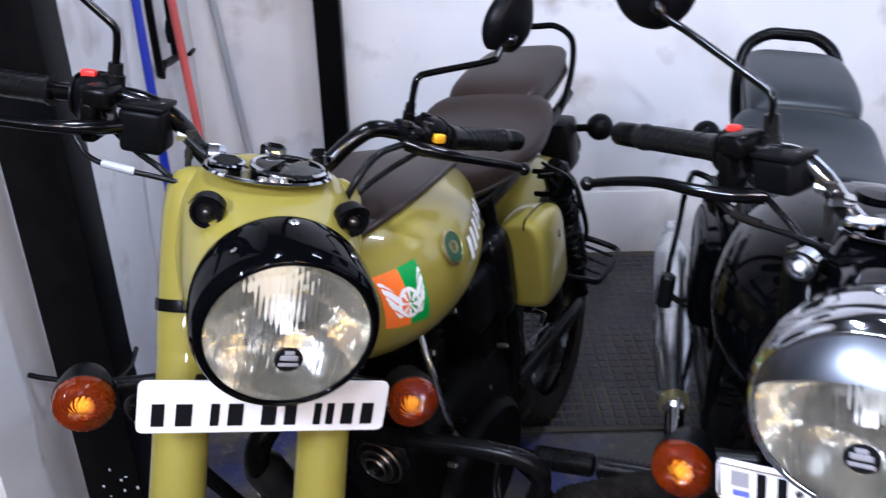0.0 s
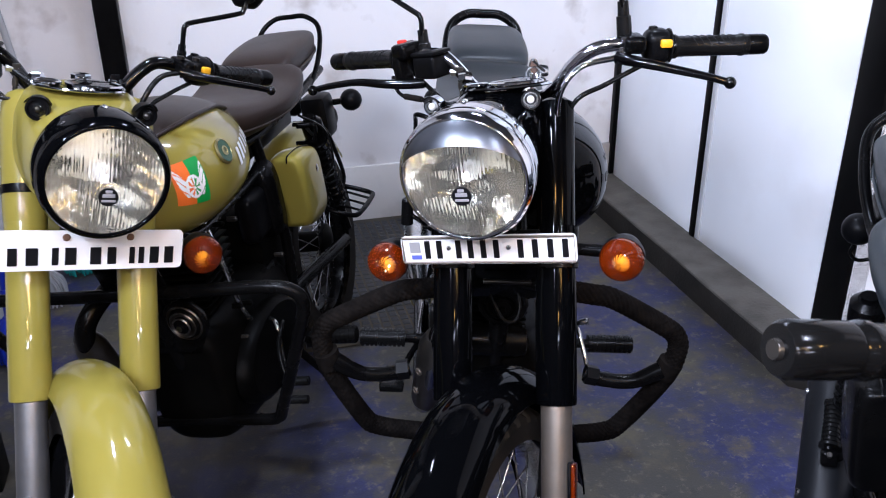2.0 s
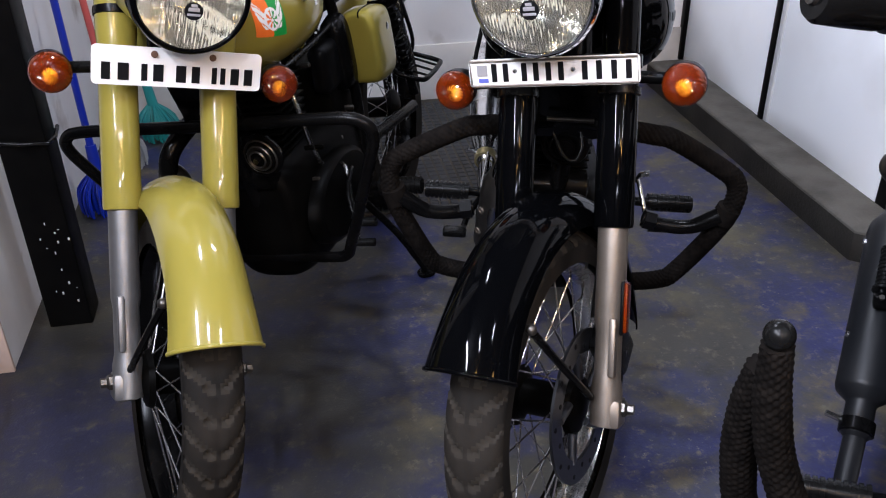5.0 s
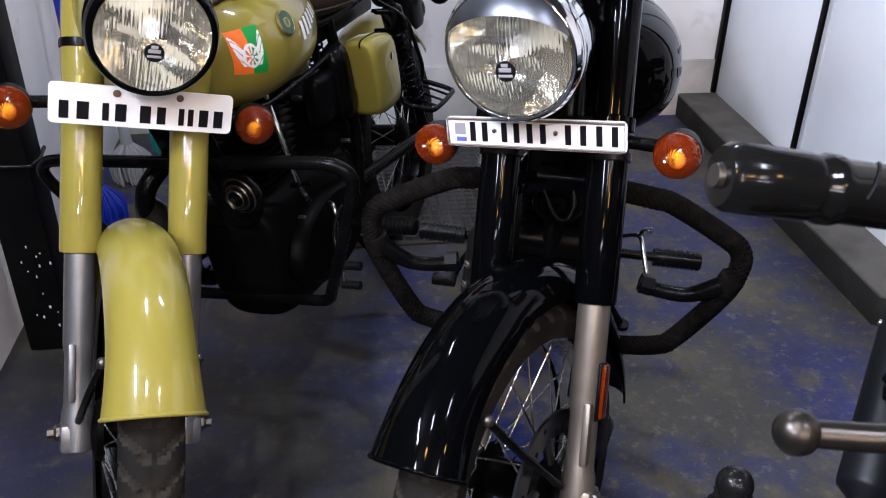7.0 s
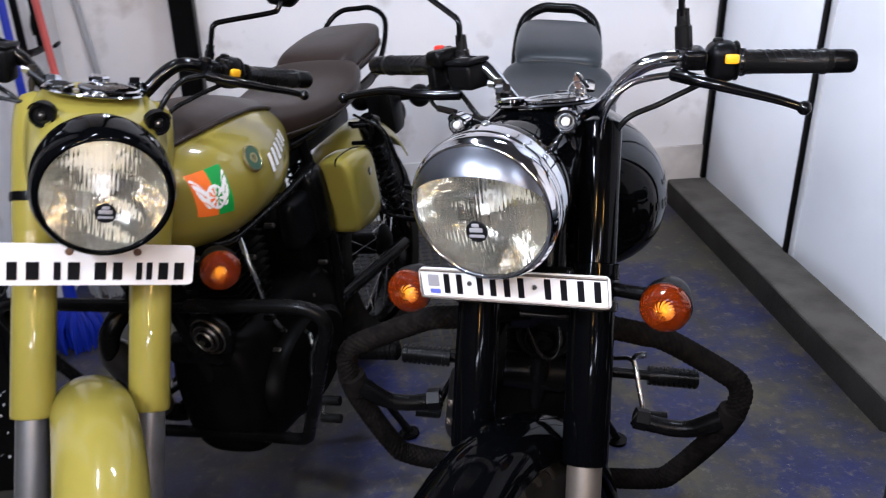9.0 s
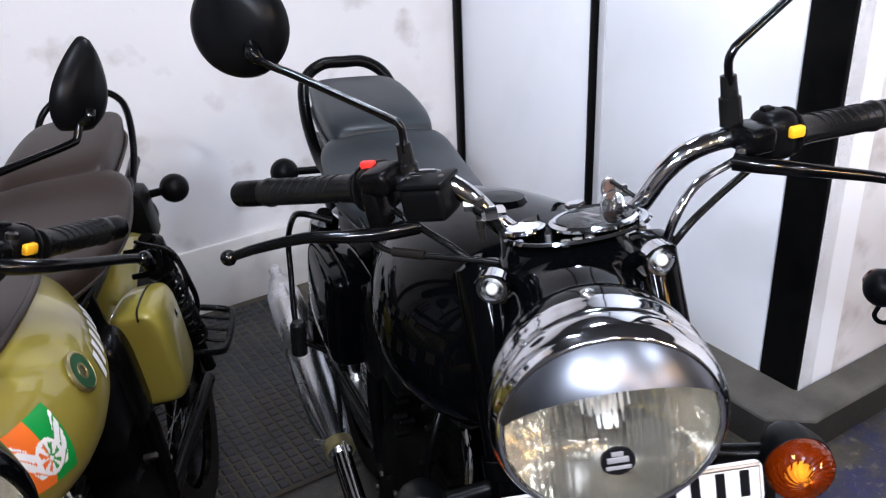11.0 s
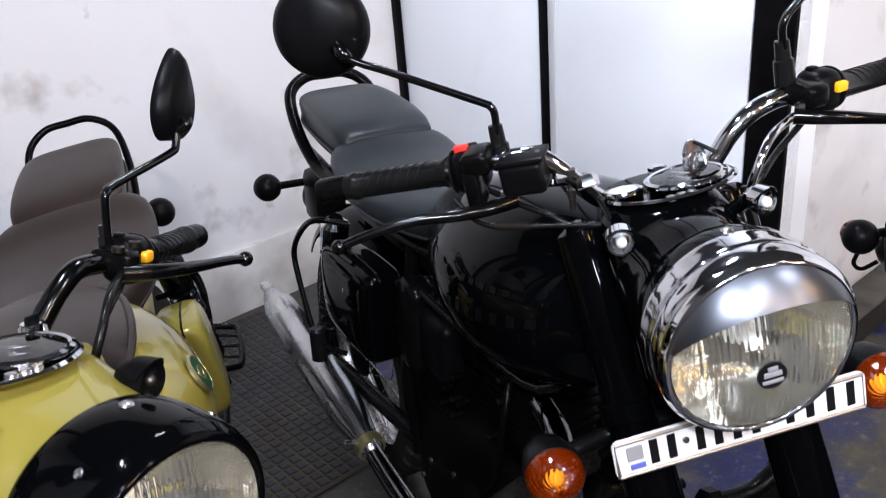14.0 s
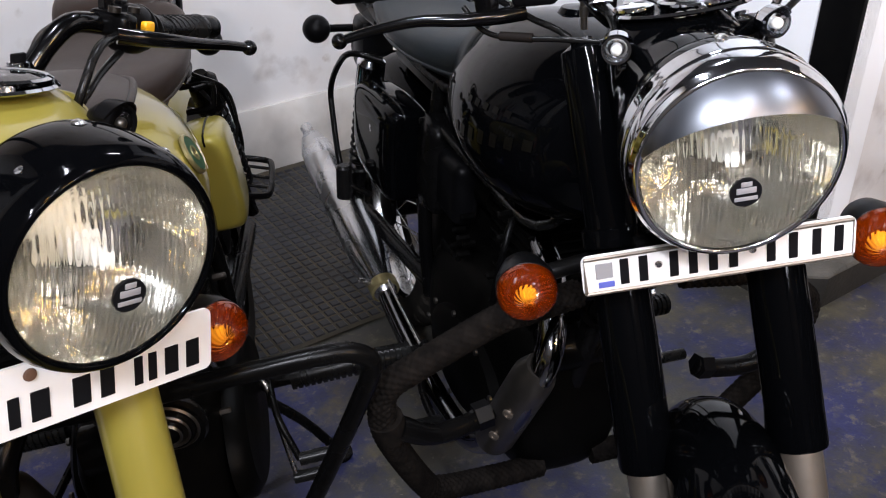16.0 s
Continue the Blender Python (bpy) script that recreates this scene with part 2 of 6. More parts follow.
M = {
    # for unseen walls behind the camera, dark to hold down bounce light
    "dark_wall": surface("dark_unseen_wall", (0.045, 0.045, 0.048), 0.6, second=(0.025, 0.025, 0.025), scale=3, amount=0.6, bump=0.1),
    "floor": floor_paint("worn_blue_floor"),
    "plaster": scuffed_plaster("dirty_white_plaster"),
    "plinth": surface("stained_plinth", (0.74, 0.72, 0.69), 0.8, second=(0.22, 0.20, 0.18), scale=3.0, amount=0.75,
                      contrast=(0.45, 0.75), bump=0.2, depth=0.004, fine=40),
    "pink_plinth": surface("faded_pink_plinth", (0.52, 0.40, 0.34), 0.8, second=(0.25, 0.20, 0.17), scale=6, amount=0.7, bump=0.2, depth=0.004, fine=40),
    "panel": surface("white_sheet_panel", (0.88, 0.90, 0.93), 0.32, second=(0.62, 0.61, 0.58), scale=3.0, amount=0.28,
                     contrast=(0.54, 0.80), bump=0.05, fine=9, depth=0.004),
    "strip": surface("black_steel", (0.0025, 0.0025, 0.0027), 0.40, second=(0.006, 0.0058, 0.0055), scale=20, amount=0.5, spec=0.06),
    "trim": surface("grey_trim", (0.55, 0.56, 0.57), 0.4, bump=0.02),
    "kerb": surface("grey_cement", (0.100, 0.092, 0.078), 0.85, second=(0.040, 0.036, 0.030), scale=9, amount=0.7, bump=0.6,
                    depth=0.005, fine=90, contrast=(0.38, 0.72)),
    # kerb cement at a third of its tone: shade put into the colour
    "kerb_riser": surface("shaded_cement_riser", (0.030, 0.027, 0.023), 0.8, second=(0.012, 0.011, 0.010), scale=7, amount=0.7, bump=0.5,
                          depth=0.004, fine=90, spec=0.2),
    "ceiling": surface("dark_ceiling", (0.045, 0.045, 0.048), 0.9, scale=3, amount=0.3),
    "mat": surface("blue_rubber_mat", (0.0065, 0.0092, 0.018), 0.55, second=(0.032, 0.028, 0.020), scale=4, amount=0.55, bump=0.2,
                   fine=200),
    "mat_dirt": surface("dusty_mat_groove", (0.075, 0.061, 0.038), 0.9, second=(0.016, 0.017, 0.02), scale=7, amount=0.7),
    "olive": surface("olive_paint", (0.228, 0.190, 0.034), 0.30, second=(0.205, 0.172, 0.031), scale=5, amount=0.5, coat=0.75,
                     bump=0.0, rough_var=0.05, spec=0.12),
    "black_paint": surface("gloss_black_paint", (0.0010, 0.0011, 0.0014), 0.06, scale=6, amount=0.3, coat=0.0, bump=0.0,
                           rough_var=0.02, spec=0.075),
    "black_gloss": surface("glossy_black_enamel", (0.0014, 0.0014, 0.0016), 0.13, scale=20, amount=0.3, bump=0.0, rough_var=0.04, spec=0.38),
    "black_plastic": surface("black_plastic", (0.0022, 0.0022, 0.0026), 0.36, second=(0.005, 0.005, 0.0055), scale=30, bump=0.08,
                             fine=400, depth=0.0006, spec=0.08),
    "black_satin": surface("satin_black_metal", (0.0016, 0.0016, 0.0018), 0.26, second=(0.005, 0.0047, 0.0044), scale=14,
                           amount=0.5, bump=0.03, spec=0.09),
    "matt_black": surface("matt_black_paint", (0.006, 0.0066, 0.008), 0.42, second=(0.011, 0.011, 0.012), scale=10, amount=0.5, bump=0.04, spec=0.28),
    "rubber": surface("black_rubber", (0.005, 0.005, 0.005), 0.26, second=(0.008, 0.0076, 0.0072), scale=25, bump=0.10, fine=300,
                      depth=0.0006, spec=0.16),
    "gloss_rubber": surface("polished_black_rubber", (0.003, 0.003, 0.003), 0.14, second=(0.005, 0.0048, 0.0046), scale=25, bump=0.0, spec=0.14),
    "tyre": surface("dusty_tyre", (0.009, 0.0083, 0.0076), 0.75, second=(0.026, 0.022, 0.018), scale=9, amount=0.7, bump=0.2,
                    fine=220, depth=0.001, spec=0.08),
    "tread_dust": surface("dusty_tread_edge", (0.030, 0.026, 0.021), 0.9, second=(0.018, 0.016, 0.014), scale=25, amount=0.7, spec=0.1),
    "chrome": surface("chrome", (0.64, 0.655, 0.69), 0.07, metal=1, second=(0.50, 0.50, 0.50), scale=18, amount=0.2, bump=0.0,
                      rough_var=0.03),
    "dusty_chrome": surface("dusty_chrome", (0.66, 0.65, 0.63), 0.33, metal=1, second=(0.42, 0.39, 0.35), scale=14, amount=0.4, bump=0.0),
    "brushed": surface("brushed_steel", (0.135, 0.142, 0.16), 0.33, metal=1, scale=12, amount=0.25, bump=0.02, rough_var=0.05),
    "alloy": surface("weathered_alloy", (0.27, 0.232, 0.195), 0.42, metal=0.8, second=(0.16, 0.128, 0.10), scale=16, amount=0.6,
                     bump=0.12, depth=0.001, fine=180),
    "grey_alloy": surface("dull_grey_alloy", (0.235, 0.235, 0.24), 0.42, metal=0.8, second=(0.14, 0.135, 0.13), scale=16, amount=0.6,
                          bump=0.12, depth=0.001, fine=180),
    "lever_alloy": surface("tarnished_alloy", (0.050, 0.043, 0.037), 0.30, metal=0.9, second=(0.03, 0.026, 0.022), scale=30, amount=0.5, bump=0.0),
    "streaked_chrome": surface("streaked_chrome", (0.60, 0.61, 0.63), 0.26, metal=1, second=(0.34, 0.33, 0.31), scale=11, amount=0.6, bump=0.03, depth=0.001,
                               fine=60, rough_var=0.12),
    "blued_chrome": surface("heat_darkened_chrome", (0.20, 0.205, 0.22), 0.12, metal=1, second=(0.10, 0.09, 0.08), scale=15, amount=0.5, bump=0.0),
    "dark_alloy": surface("sooty_alloy", (0.11, 0.10, 0.09), 0.35, metal=0.9, second=(0.05, 0.045, 0.04), scale=20, amount=0.6, bump=0.12, depth=0.001),
    "steel": surface("bright_steel", (0.6, 0.6, 0.6), 0.25, metal=1, second=(0.3, 0.27, 0.24), scale=40, amount=0.5, bump=0.0),
    "engine": surface("black_engine", (0.0010, 0.0010, 0.0010), 0.42, second=(0.0035, 0.0032, 0.0028), scale=13, amount=0.6,
                      bump=0.15, depth=0.001, fine=140, spec=0.035),
    "brown_leather": surface("brown_leatherette", (0.018, 0.011, 0.0085), 0.42, second=(0.028, 0.019, 0.015), scale=9,
                             amount=0.6, bump=0.3, fine=420, depth=0.0008, spec=0.26),
    "black_leather": surface("black_leatherette", (0.015, 0.019, 0.022), 0.38, second=(0.027, 0.032, 0.036), scale=9,
                             amount=0.6, bump=0.3, fine=420, depth=0.0008, spec=0.26),
    "rope": surface("black_rope", (0.004, 0.0034, 0.0031), 0.85, second=(0.012, 0.0098, 0.0084), scale=60, amount=0.7, bump=0.5,
                    fine=500, depth=0.001, spec=0.04),
    "reflector": surface("mirror_bowl", (0.93, 0.905, 0.82), 0.08, metal=0.97, scale=30, amount=0.1, bump=0.0, rough_var=0.04),
    "lamp_bowl": surface("pale_lamp_bowl", (0.85, 0.82, 0.74), 0.25, scale=60, amount=0.3, bump=0.0),
    "flute": flute_glass("ribbed_glass"),
    "lens": ribbed_glass("headlight_glass"),
    "clear": glass("clear_glass", (0.95, 0.95, 0.95)),
    "amber": amber_lens("amber_lens"),
    "plate_white": surface("white_plate", (0.78, 0.76, 0.75), 0.4, second=(0.62, 0.58, 0.54), scale=12, amount=0.4, bump=0.02),
    "ink": surface("black_ink", (0.006, 0.006, 0.007), 0.5, bump=0.0, spec=0.1),
    "grey_ink": surface("grey_print", (0.28, 0.27, 0.28), 0.5, bump=0.0),
    "blue_ink": surface("blue_print", (0.10, 0.12, 0.45), 0.5, bump=0.0),
    "orange": surface("orange_sticker", (0.80, 0.16, 0.02), 0.35, bump=0.0),
    "green": surface("green_sticker", (0.012, 0.28, 0.05), 0.35, bump=0.0),
    "white": surface("white_sticker", (0.82, 0.82, 0.82), 0.35, bump=0.0),
    "tank_letter": surface("faded_tank_letter", (0.0030, 0.0027, 0.0024), 0.3, bump=0.0, spec=0.10),
    "badge_green": surface("dark_green_badge", (0.012, 0.06, 0.02), 0.3, bump=0.0),
    "brass": surface("aged_brass", (0.42, 0.36, 0.18), 0.35, metal=0.9, bump=0.0),
    "leather_tag": surface("brown_leather_tag", (0.085, 0.042, 0.026), 0.5, bump=0.1),
    "rust": surface("rusty_screw", (0.12, 0.06, 0.035), 0.7, scale=200),
    "yellow": surface("yellow_button", (0.85, 0.42, 0.01), 0.4, bump=0.0),
    "red": surface("red_button", (0.65, 0.03, 0.02), 0.4, bump=0.0),
    "dial": surface("dial_face", (0.55, 0.57, 0.60), 0.4, bump=0.0),
    "blue_plastic": surface("blue_plastic", (0.005, 0.022, 0.34), 0.35, bump=0.02),
    "red_plastic": surface("pale_red_plastic", (0.55, 0.10, 0.09), 0.4, bump=0.02),
    "grey_plastic": surface("grey_plastic", (0.33, 0.34, 0.35), 0.4, bump=0.02),
    "dull_sleeve": surface("dull_grey_sleeve", (0.010, 0.008, 0.007), 0.5, bump=0.02, spec=0.05),
    "teal_plastic": surface("teal_plastic", (0.02, 0.26, 0.26), 0.4, bump=0.02),
    "dull_red": surface("dark_red_lens", (0.12, 0.006, 0.005), 0.2, bump=0.0),
    "bulb": surface("bulb_glass", (0.75, 0.75, 0.72), 0.15, bump=0.0),
}


# ---- mesh helpers ----
def part(name, bm, material, parent=None, label="", kind=""):
    """Links a bmesh as one mesh object, under a thing or a part if one is given."""
    me = bpy.data.meshes.new(name)
    bm.normal_update()
    bm.to_mesh(me)
    bm.free()
    for mat in (material if isinstance(material, list) else [material]):
        me.materials.append(M[mat])
    ob = new(name, me)
    ob.parent = parent
    return tagged(ob, label, kind=kind)


def smooth(bm, angle=40):
    limit = radians(angle)
    for f in bm.faces:
        f.smooth = True
    for e in bm.edges:
        if len(e.link_faces) == 2 and e.calc_face_angle(0) > limit:
            e.smooth = False
    return bm


def loft(rings, closed=True, caps=True, bm=None):
    """Skin over rings of equally many points."""
    bm = bm or bmesh.new()
    rows = [[bm.verts.new(p) for p in r] for r in rings]
    n = len(rows[0])
    for a, b in zip(rows, rows[1:]):
        for i in range(n if closed else n - 1):
            j = (i + 1) % n
            try:
                bm.faces.new((a[i], a[j], b[j], b[i]))
            except ValueError:
                pass
    if caps and closed:
        for r in (rows[0], rows[-1]):
            bm.faces.new(r)
    bmesh.ops.recalc_face_normals(bm, faces=bm.faces)
    return bm


def catmull(pts, steps):
    pts = [Vector(p) for p in pts]
    ext = [2 * pts[0] - pts[1], *pts, 2 * pts[-1] - pts[-2]]
    out = []
    for i in range(1, len(ext) - 2):
        a, b, c, d = ext[i - 1:i + 3]
        for k in range(steps):
            t = k / steps
            out.append(0.5 * ((2 * b) + (c - a) * t + (2 * a - 5 * b + 4 * c - d) * t * t + (3 * b - a - 3 * c + d) * t ** 3))
    return out + [pts[-1]]


def tube(pts, r, seg=12, steps=6, caps=True, bm=None, twist=None):
    """A round tube through points; r is a radius or one for each given point. twist: (bumps, height, pitch) for a woven rope wrap."""
    raw = [Vector(p) for p in pts]
    path = catmull(raw, steps) if steps > 1 and len(raw) > 2 else raw
    rad = r if isinstance(r, (list, tuple)) else [r] * len(raw)
    n = len(path)
    rads = [float(np.interp(i / (n - 1) * (len(rad) - 1), range(len(rad)), rad)) for i in range(n)]
    up, rings, run = None, [], 0.0
    for i, p in enumerate(path):
        t = (path[min(i + 1, n - 1)] - path[max(i - 1, 0)]).normalized()
        if up is None:
            up = t.orthogonal().normalized()
        up = (up - t * up.dot(t)).normalized()
        side = t.cross(up)
        run += (p - path[i - 1]).length if i else 0
        ring = []
        for k in range(seg):
            a = 2 * math.pi * k / seg
            q = rads[i]
            if twist:
                q += twist[1] * (0.5 * abs(math.sin(0.5 * (twist[0] * a + run * twist[2]))) + 0.5 * abs(math.sin(0.5 * (twist[0] * a - run * twist[2]))) - 0.6)
            ring.append(p + (up * math.cos(a) + side * math.sin(a)) * q)
        rings.append(ring)
    return smooth(loft(rings, True, caps, bm), 50)


def lathe(profile, origin=(0, 0, 0), axis=(0, 0, 1), seg=32, angle=40, bm=None):
    """Revolves (radius, height) pairs round an axis."""
    z = Vector(axis).normalized()
    x = z.orthogonal().normalized()
    y = z.cross(x)
    o = Vector(origin)
    rings = [[o + z * h + (x * math.cos(2 * math.pi * k / seg) + y * math.sin(2 * math.pi * k / seg)) * max(r, 1e-4)
              for k in range(seg)] for r, h in profile]
    return smooth(loft(rings, True, True, bm), angle)


def box(size, at=(0, 0, 0), bevel=0.004, turn=None, bm=None, seg=2):
    """A box with rounded edges."""
    b = bmesh.new()
    bmesh.ops.create_cube(b, size=1)
    bmesh.ops.scale(b, vec=size, verts=b.verts)
    if bevel:
        bmesh.ops.bevel(b, geom=b.edges[:], offset=min(bevel, 0.49 * min(size)), segments=seg, profile=0.5, affect="EDGES")
    mat = Matrix.Translation(at) @ (turn.to_4x4() if turn else Matrix())
    bmesh.ops.transform(b, matrix=mat, verts=b.verts)
    smooth(b, 35)
    if bm:
        me = bpy.data.meshes.new("tmp")
        b.to_mesh(me)
        b.free()
        bm.from_mesh(me)
        bpy.data.meshes.remove(me)
        return bm
    return b


def ball(r, at, bm=None, seg=20, squash=(1, 1, 1)):
    b = bmesh.new()
    bmesh.ops.create_uvsphere(b, u_segments=seg, v_segments=seg // 2 + 2, radius=r)
    bmesh.ops.scale(b, vec=squash, verts=b.verts)
    bmesh.ops.translate(b, vec=at, verts=b.verts)
    smooth(b, 60)
    if bm:
        me = bpy.data.meshes.new("tmp")
        b.to_mesh(me)
        b.free()
        bm.from_mesh(me)
        bpy.data.meshes.remove(me)
        return bm
    return b


def oval(y, w, zt, zb, n=28, e=2.4, x=0.0, drop=0.0):
    """A superellipse ring across the bike at y; drop: shifts the widest place down."""
    out, zc, h = [], (zt + zb) / 2, (zt - zb) / 2
    for k in range(n):
        a = 2 * math.pi * k / n
        c, s = math.cos(a), math.sin(a)
        px = math.copysign(abs(c) ** (2 / e), c)
        pz = math.copysign(abs(s) ** (2 / e), s)
        px *= 1 - drop * pz
        out.append((x + w * px, y, zc + h * pz))
    return out


def spline_rows(rows, per):
    """Smooths a table of section values between its rows."""
    cols = list(zip(*rows))
    n = len(rows)
    out = []
    for i in range((n - 1) * per + 1):
        t = i / per
        k = min(int(t), n - 2)
        u = t - k
        row = []
        for c in cols:
            a, b, d, e = c[max(k - 1, 0)], c[k], c[k + 1], c[min(k + 2, n - 1)]
            row.append(0.5 * (2 * b + (d - a) * u + (2 * a - 5 * b + 4 * d - e) * u * u + (3 * b - a - 3 * d + e) * u ** 3))
        out.append(row)
    return out


# ---- the room ----
def slab(name, lo, hi, material, label="", bevel=0.0):
    size = [b - a for a, b in zip(lo, hi)]
    at = [(a + b) / 2 for a, b in zip(lo, hi)]
    return tagged(part(name, box(size, at, bevel), material), label, kind="structure")


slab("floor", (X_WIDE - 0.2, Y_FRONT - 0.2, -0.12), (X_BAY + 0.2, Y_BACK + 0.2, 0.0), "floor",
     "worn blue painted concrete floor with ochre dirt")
slab("ceiling", (X_WIDE - 0.2, Y_FRONT - 0.2, H), (X_BAY + 0.2, Y_BACK + 0.2, H + 0.15), "ceiling", "plain dark grey ceiling")
wall_back = slab("wall_back", (X_LEFT - 0.2, Y_BACK, 0), (X_BAY + 0.2, Y_BACK + 0.2, H), "plaster",
                 "white plastered wall with brown scuff stains")
wall_left = slab("wall_left", (X_LEFT - 0.2, Y_PIER, 0), (X_LEFT, Y_BACK, H), "plaster", "white plastered side wall, dirty near the floor")
slab("wall_left_return", (X_WIDE, Y_PIER, 0), (X_LEFT - 0.2, Y_PIER + 0.15, H), "plaster", "white plastered return beside the pier")
# out of view: stretches in dark_wall keep the reflections and fill low
slab("wall_left_front", (X_WIDE - 0.2, Y_FRONT, 0), (X_WIDE, Y_PIER + 0.15, H), "dark_wall", "unseen side wall, kept dark to darken reflections")
slab("trim_pier_base", (X_WIDE, Y_PIER - 0.012, 0), (X_LEFT + 0.004, Y_PIER - 0.0005, 0.16), "pink_plinth", "faded pink plinth at the wall's end", 0.003)
wall_right = slab("wall_right", (X_RIGHT + 0.012, Y_COL, 0), (X_RIGHT + 0.15, Y_BACK, H), "panel",
                  "side wall clad with white sheet panels")
slab("wall_bay", (X_BAY, -0.8, 0), (X_BAY + 0.15, Y_COL + 0.1, H), "plaster", "cream plastered wall of the side bay")
slab("wall_bay_front", (X_BAY, Y_FRONT, 0), (X_BAY + 0.15, -0.8, H), "dark_wall", "unseen bay wall, kept dark to darken reflections")
slab("wall_return", (X_RIGHT + 0.15, Y_COL, 0), (X_BAY, Y_COL + 0.1, H), "plaster", "short cream return wall beside the column")
slab("wall_front", (X_WIDE - 0.2, Y_FRONT - 0.2, 0), (X_BAY + 0.2, Y_FRONT, H), "dark_wall", "unseen front wall, kept dark to darken reflections")

# plinth along the back wall, a little proud, with a dusty upper edge
slab("trim_plinth", (X_LEFT, Y_BACK - 0.016, 0), (X_RIGHT, Y_BACK + 0.001, 0.235), "plinth",
     "stained white plinth along the back wall", 0.004)

# white sheets of the right wall, each a piece
for a, b in ((1.859, 2.515), (1.153, 1.802)):
    part("panel", box((0.014, b - a, H), (X_RIGHT + 0.006, (a + b) / 2, H / 2), 0.003), "panel", wall_right)
tagged(part("trim_strip_corner", box((0.02, 0.03, H - 0.1), (X_RIGHT - 0.008, 2.533, H / 2 + 0.05), 0.002), "strip"),
       "narrow black strip in the wall corner", kind="structure")
tagged(part("trim_strip_joint", box((0.016, 0.028, H - 0.1), (X_RIGHT - 0.004, 1.832, H / 2 + 0.05), 0.002), "strip"),
       "narrow black strip over a panel joint", kind="structure")
tagged(part("trim_cover", box((0.010, 0.026, H - 0.1), (X_RIGHT - 0.002, 1.802, H / 2 + 0.05), 0.003), "trim"),
       "pale grey cover strip beside the panel joint", kind="structure")


def steel_column(name, x0, x1, y0, y1, label):
    thing = tagged(new(name), label, "column", kind="structure")
    part("shaft", box((x1 - x0, y1 - y0, H), ((x0 + x1) / 2, (y0 + y1) / 2, H / 2), 0.006), "strip", thing)
    return thing


column = steel_column("column_right", X_RIGHT - 0.003, X_RIGHT + 0.075, Y_COL, Y_COL + 0.110, "black painted square steel column")
steel_column("column_back", -0.265, -0.185, Y_BACK - 0.085, Y_BACK - 0.001, "black painted steel column against the back wall")
col = steel_column("column_left", X_LEFT + 0.050, X_LEFT + 0.158, 1.12, 1.22, "chipped black steel column beside the left wall")
part("cable_tie", tube([(X_LEFT + 0.004, 1.117, 0.530), (X_LEFT + 0.045, 1.114, 0.522), (X_LEFT + 0.163, 1.115, 0.510), (X_LEFT + 0.163, 1.225, 0.510)], 0.005, 8, 2),
     "rubber", col)
rng = random.Random(4)
for k in range(14):
    z = rng.choice((0.13, 0.24, 0.30)) + rng.gauss(0, 0.03)
    part("paint_chip", box((rng.uniform(0.002, 0.005), 0.0015, rng.uniform(0.002, 0.009)),
                           (X_LEFT + min(0.152, max(0.058, 0.108 + rng.gauss(0, 0.022))), 1.1195, z), 0.0005), "trim", col)

# cement kerb that runs along the right wall and turns round the column
bm = bmesh.new()
KX, KZ = 1.588, 0.099
outline = [(KX, Y_BACK - 0.017), (X_RIGHT + 0.011, Y_BACK - 0.017), (X_RIGHT + 0.011, Y_COL - 0.002), (X_BAY - 0.001, Y_COL - 0.002),
           (X_BAY - 0.001, 0.93), (1.68, 0.93), (KX, 1.01)]
low = [bm.verts.new((x, y, 0.0)) for x, y in outline]
top = [bm.verts.new((x, y, KZ)) for x, y in outline]
bm.faces.new(top)
for i in range(len(outline)):
    j = (i + 1) % len(outline)
    bm.faces.new((low[i], low[j], top[j], top[i]))
bmesh.ops.recalc_face_normals(bm, faces=bm.faces)
bmesh.ops.bevel(bm, geom=[e for e in bm.edges if all(v.co.z > 0.05 for v in e.verts)], offset=0.012, segments=3, profile=0.5, affect="EDGES")
bmesh.ops.subdivide_edges(bm, edges=[e for e in bm.edges if e.calc_length() > 0.4], cuts=14)
for v in bm.verts:
    if v.co.z > 0.02:
        v.co.z += 0.003 * noise.noise(v.co * 4)
        v.co.x += 0.004 * noise.noise(v.co * 3 + Vector((5, 0, 0)))
# upright faces get the darker copy, so their shade is painted in
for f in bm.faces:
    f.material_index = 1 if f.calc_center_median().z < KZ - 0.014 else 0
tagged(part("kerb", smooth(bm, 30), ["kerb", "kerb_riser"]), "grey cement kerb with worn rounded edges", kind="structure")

# rubber mat with a raised grid
MX0, MX1, MY0, MY1 = -0.05, 1.02, 1.56, 2.53
mat = tagged(part("rubber_mat", box((MX1 - MX0, MY1 - MY0, 0.006), ((MX0 + MX1) / 2, (MY0 + MY1) / 2, 0.0035), 0.002), "mat_dirt"),
             "dusty dark blue rubber mat with a square grid", "mat")
step, verts, faces = 0.032, [], []
nx, ny = int((MX1 - MX0 - 0.02) / step), int((MY1 - MY0 - 0.02) / step)
for i in range(nx):
    for j in range(ny):
        x, y = MX0 + 0.014 + i * step, MY0 + 0.014 + j * step
        b, a, s = len(verts), 0.003, step - 0.0055
        verts += [(x, y, 0.006), (x + s, y, 0.006), (x + s, y + s, 0.006), (x, y + s, 0.006),
                  (x + a, y + a, 0.0095), (x + s - a, y + a, 0.0095), (x + s - a, y + s - a, 0.0095), (x + a, y + s - a, 0.0095)]
        faces += [(b + 4, b + 5, b + 6, b + 7)] + [(b + k, b + (k + 1) % 4, b + 4 + (k + 1) % 4, b + 4 + k) for k in range(4)]
me = bpy.data.meshes.new("studs")
me.from_pydata(verts, [], faces)
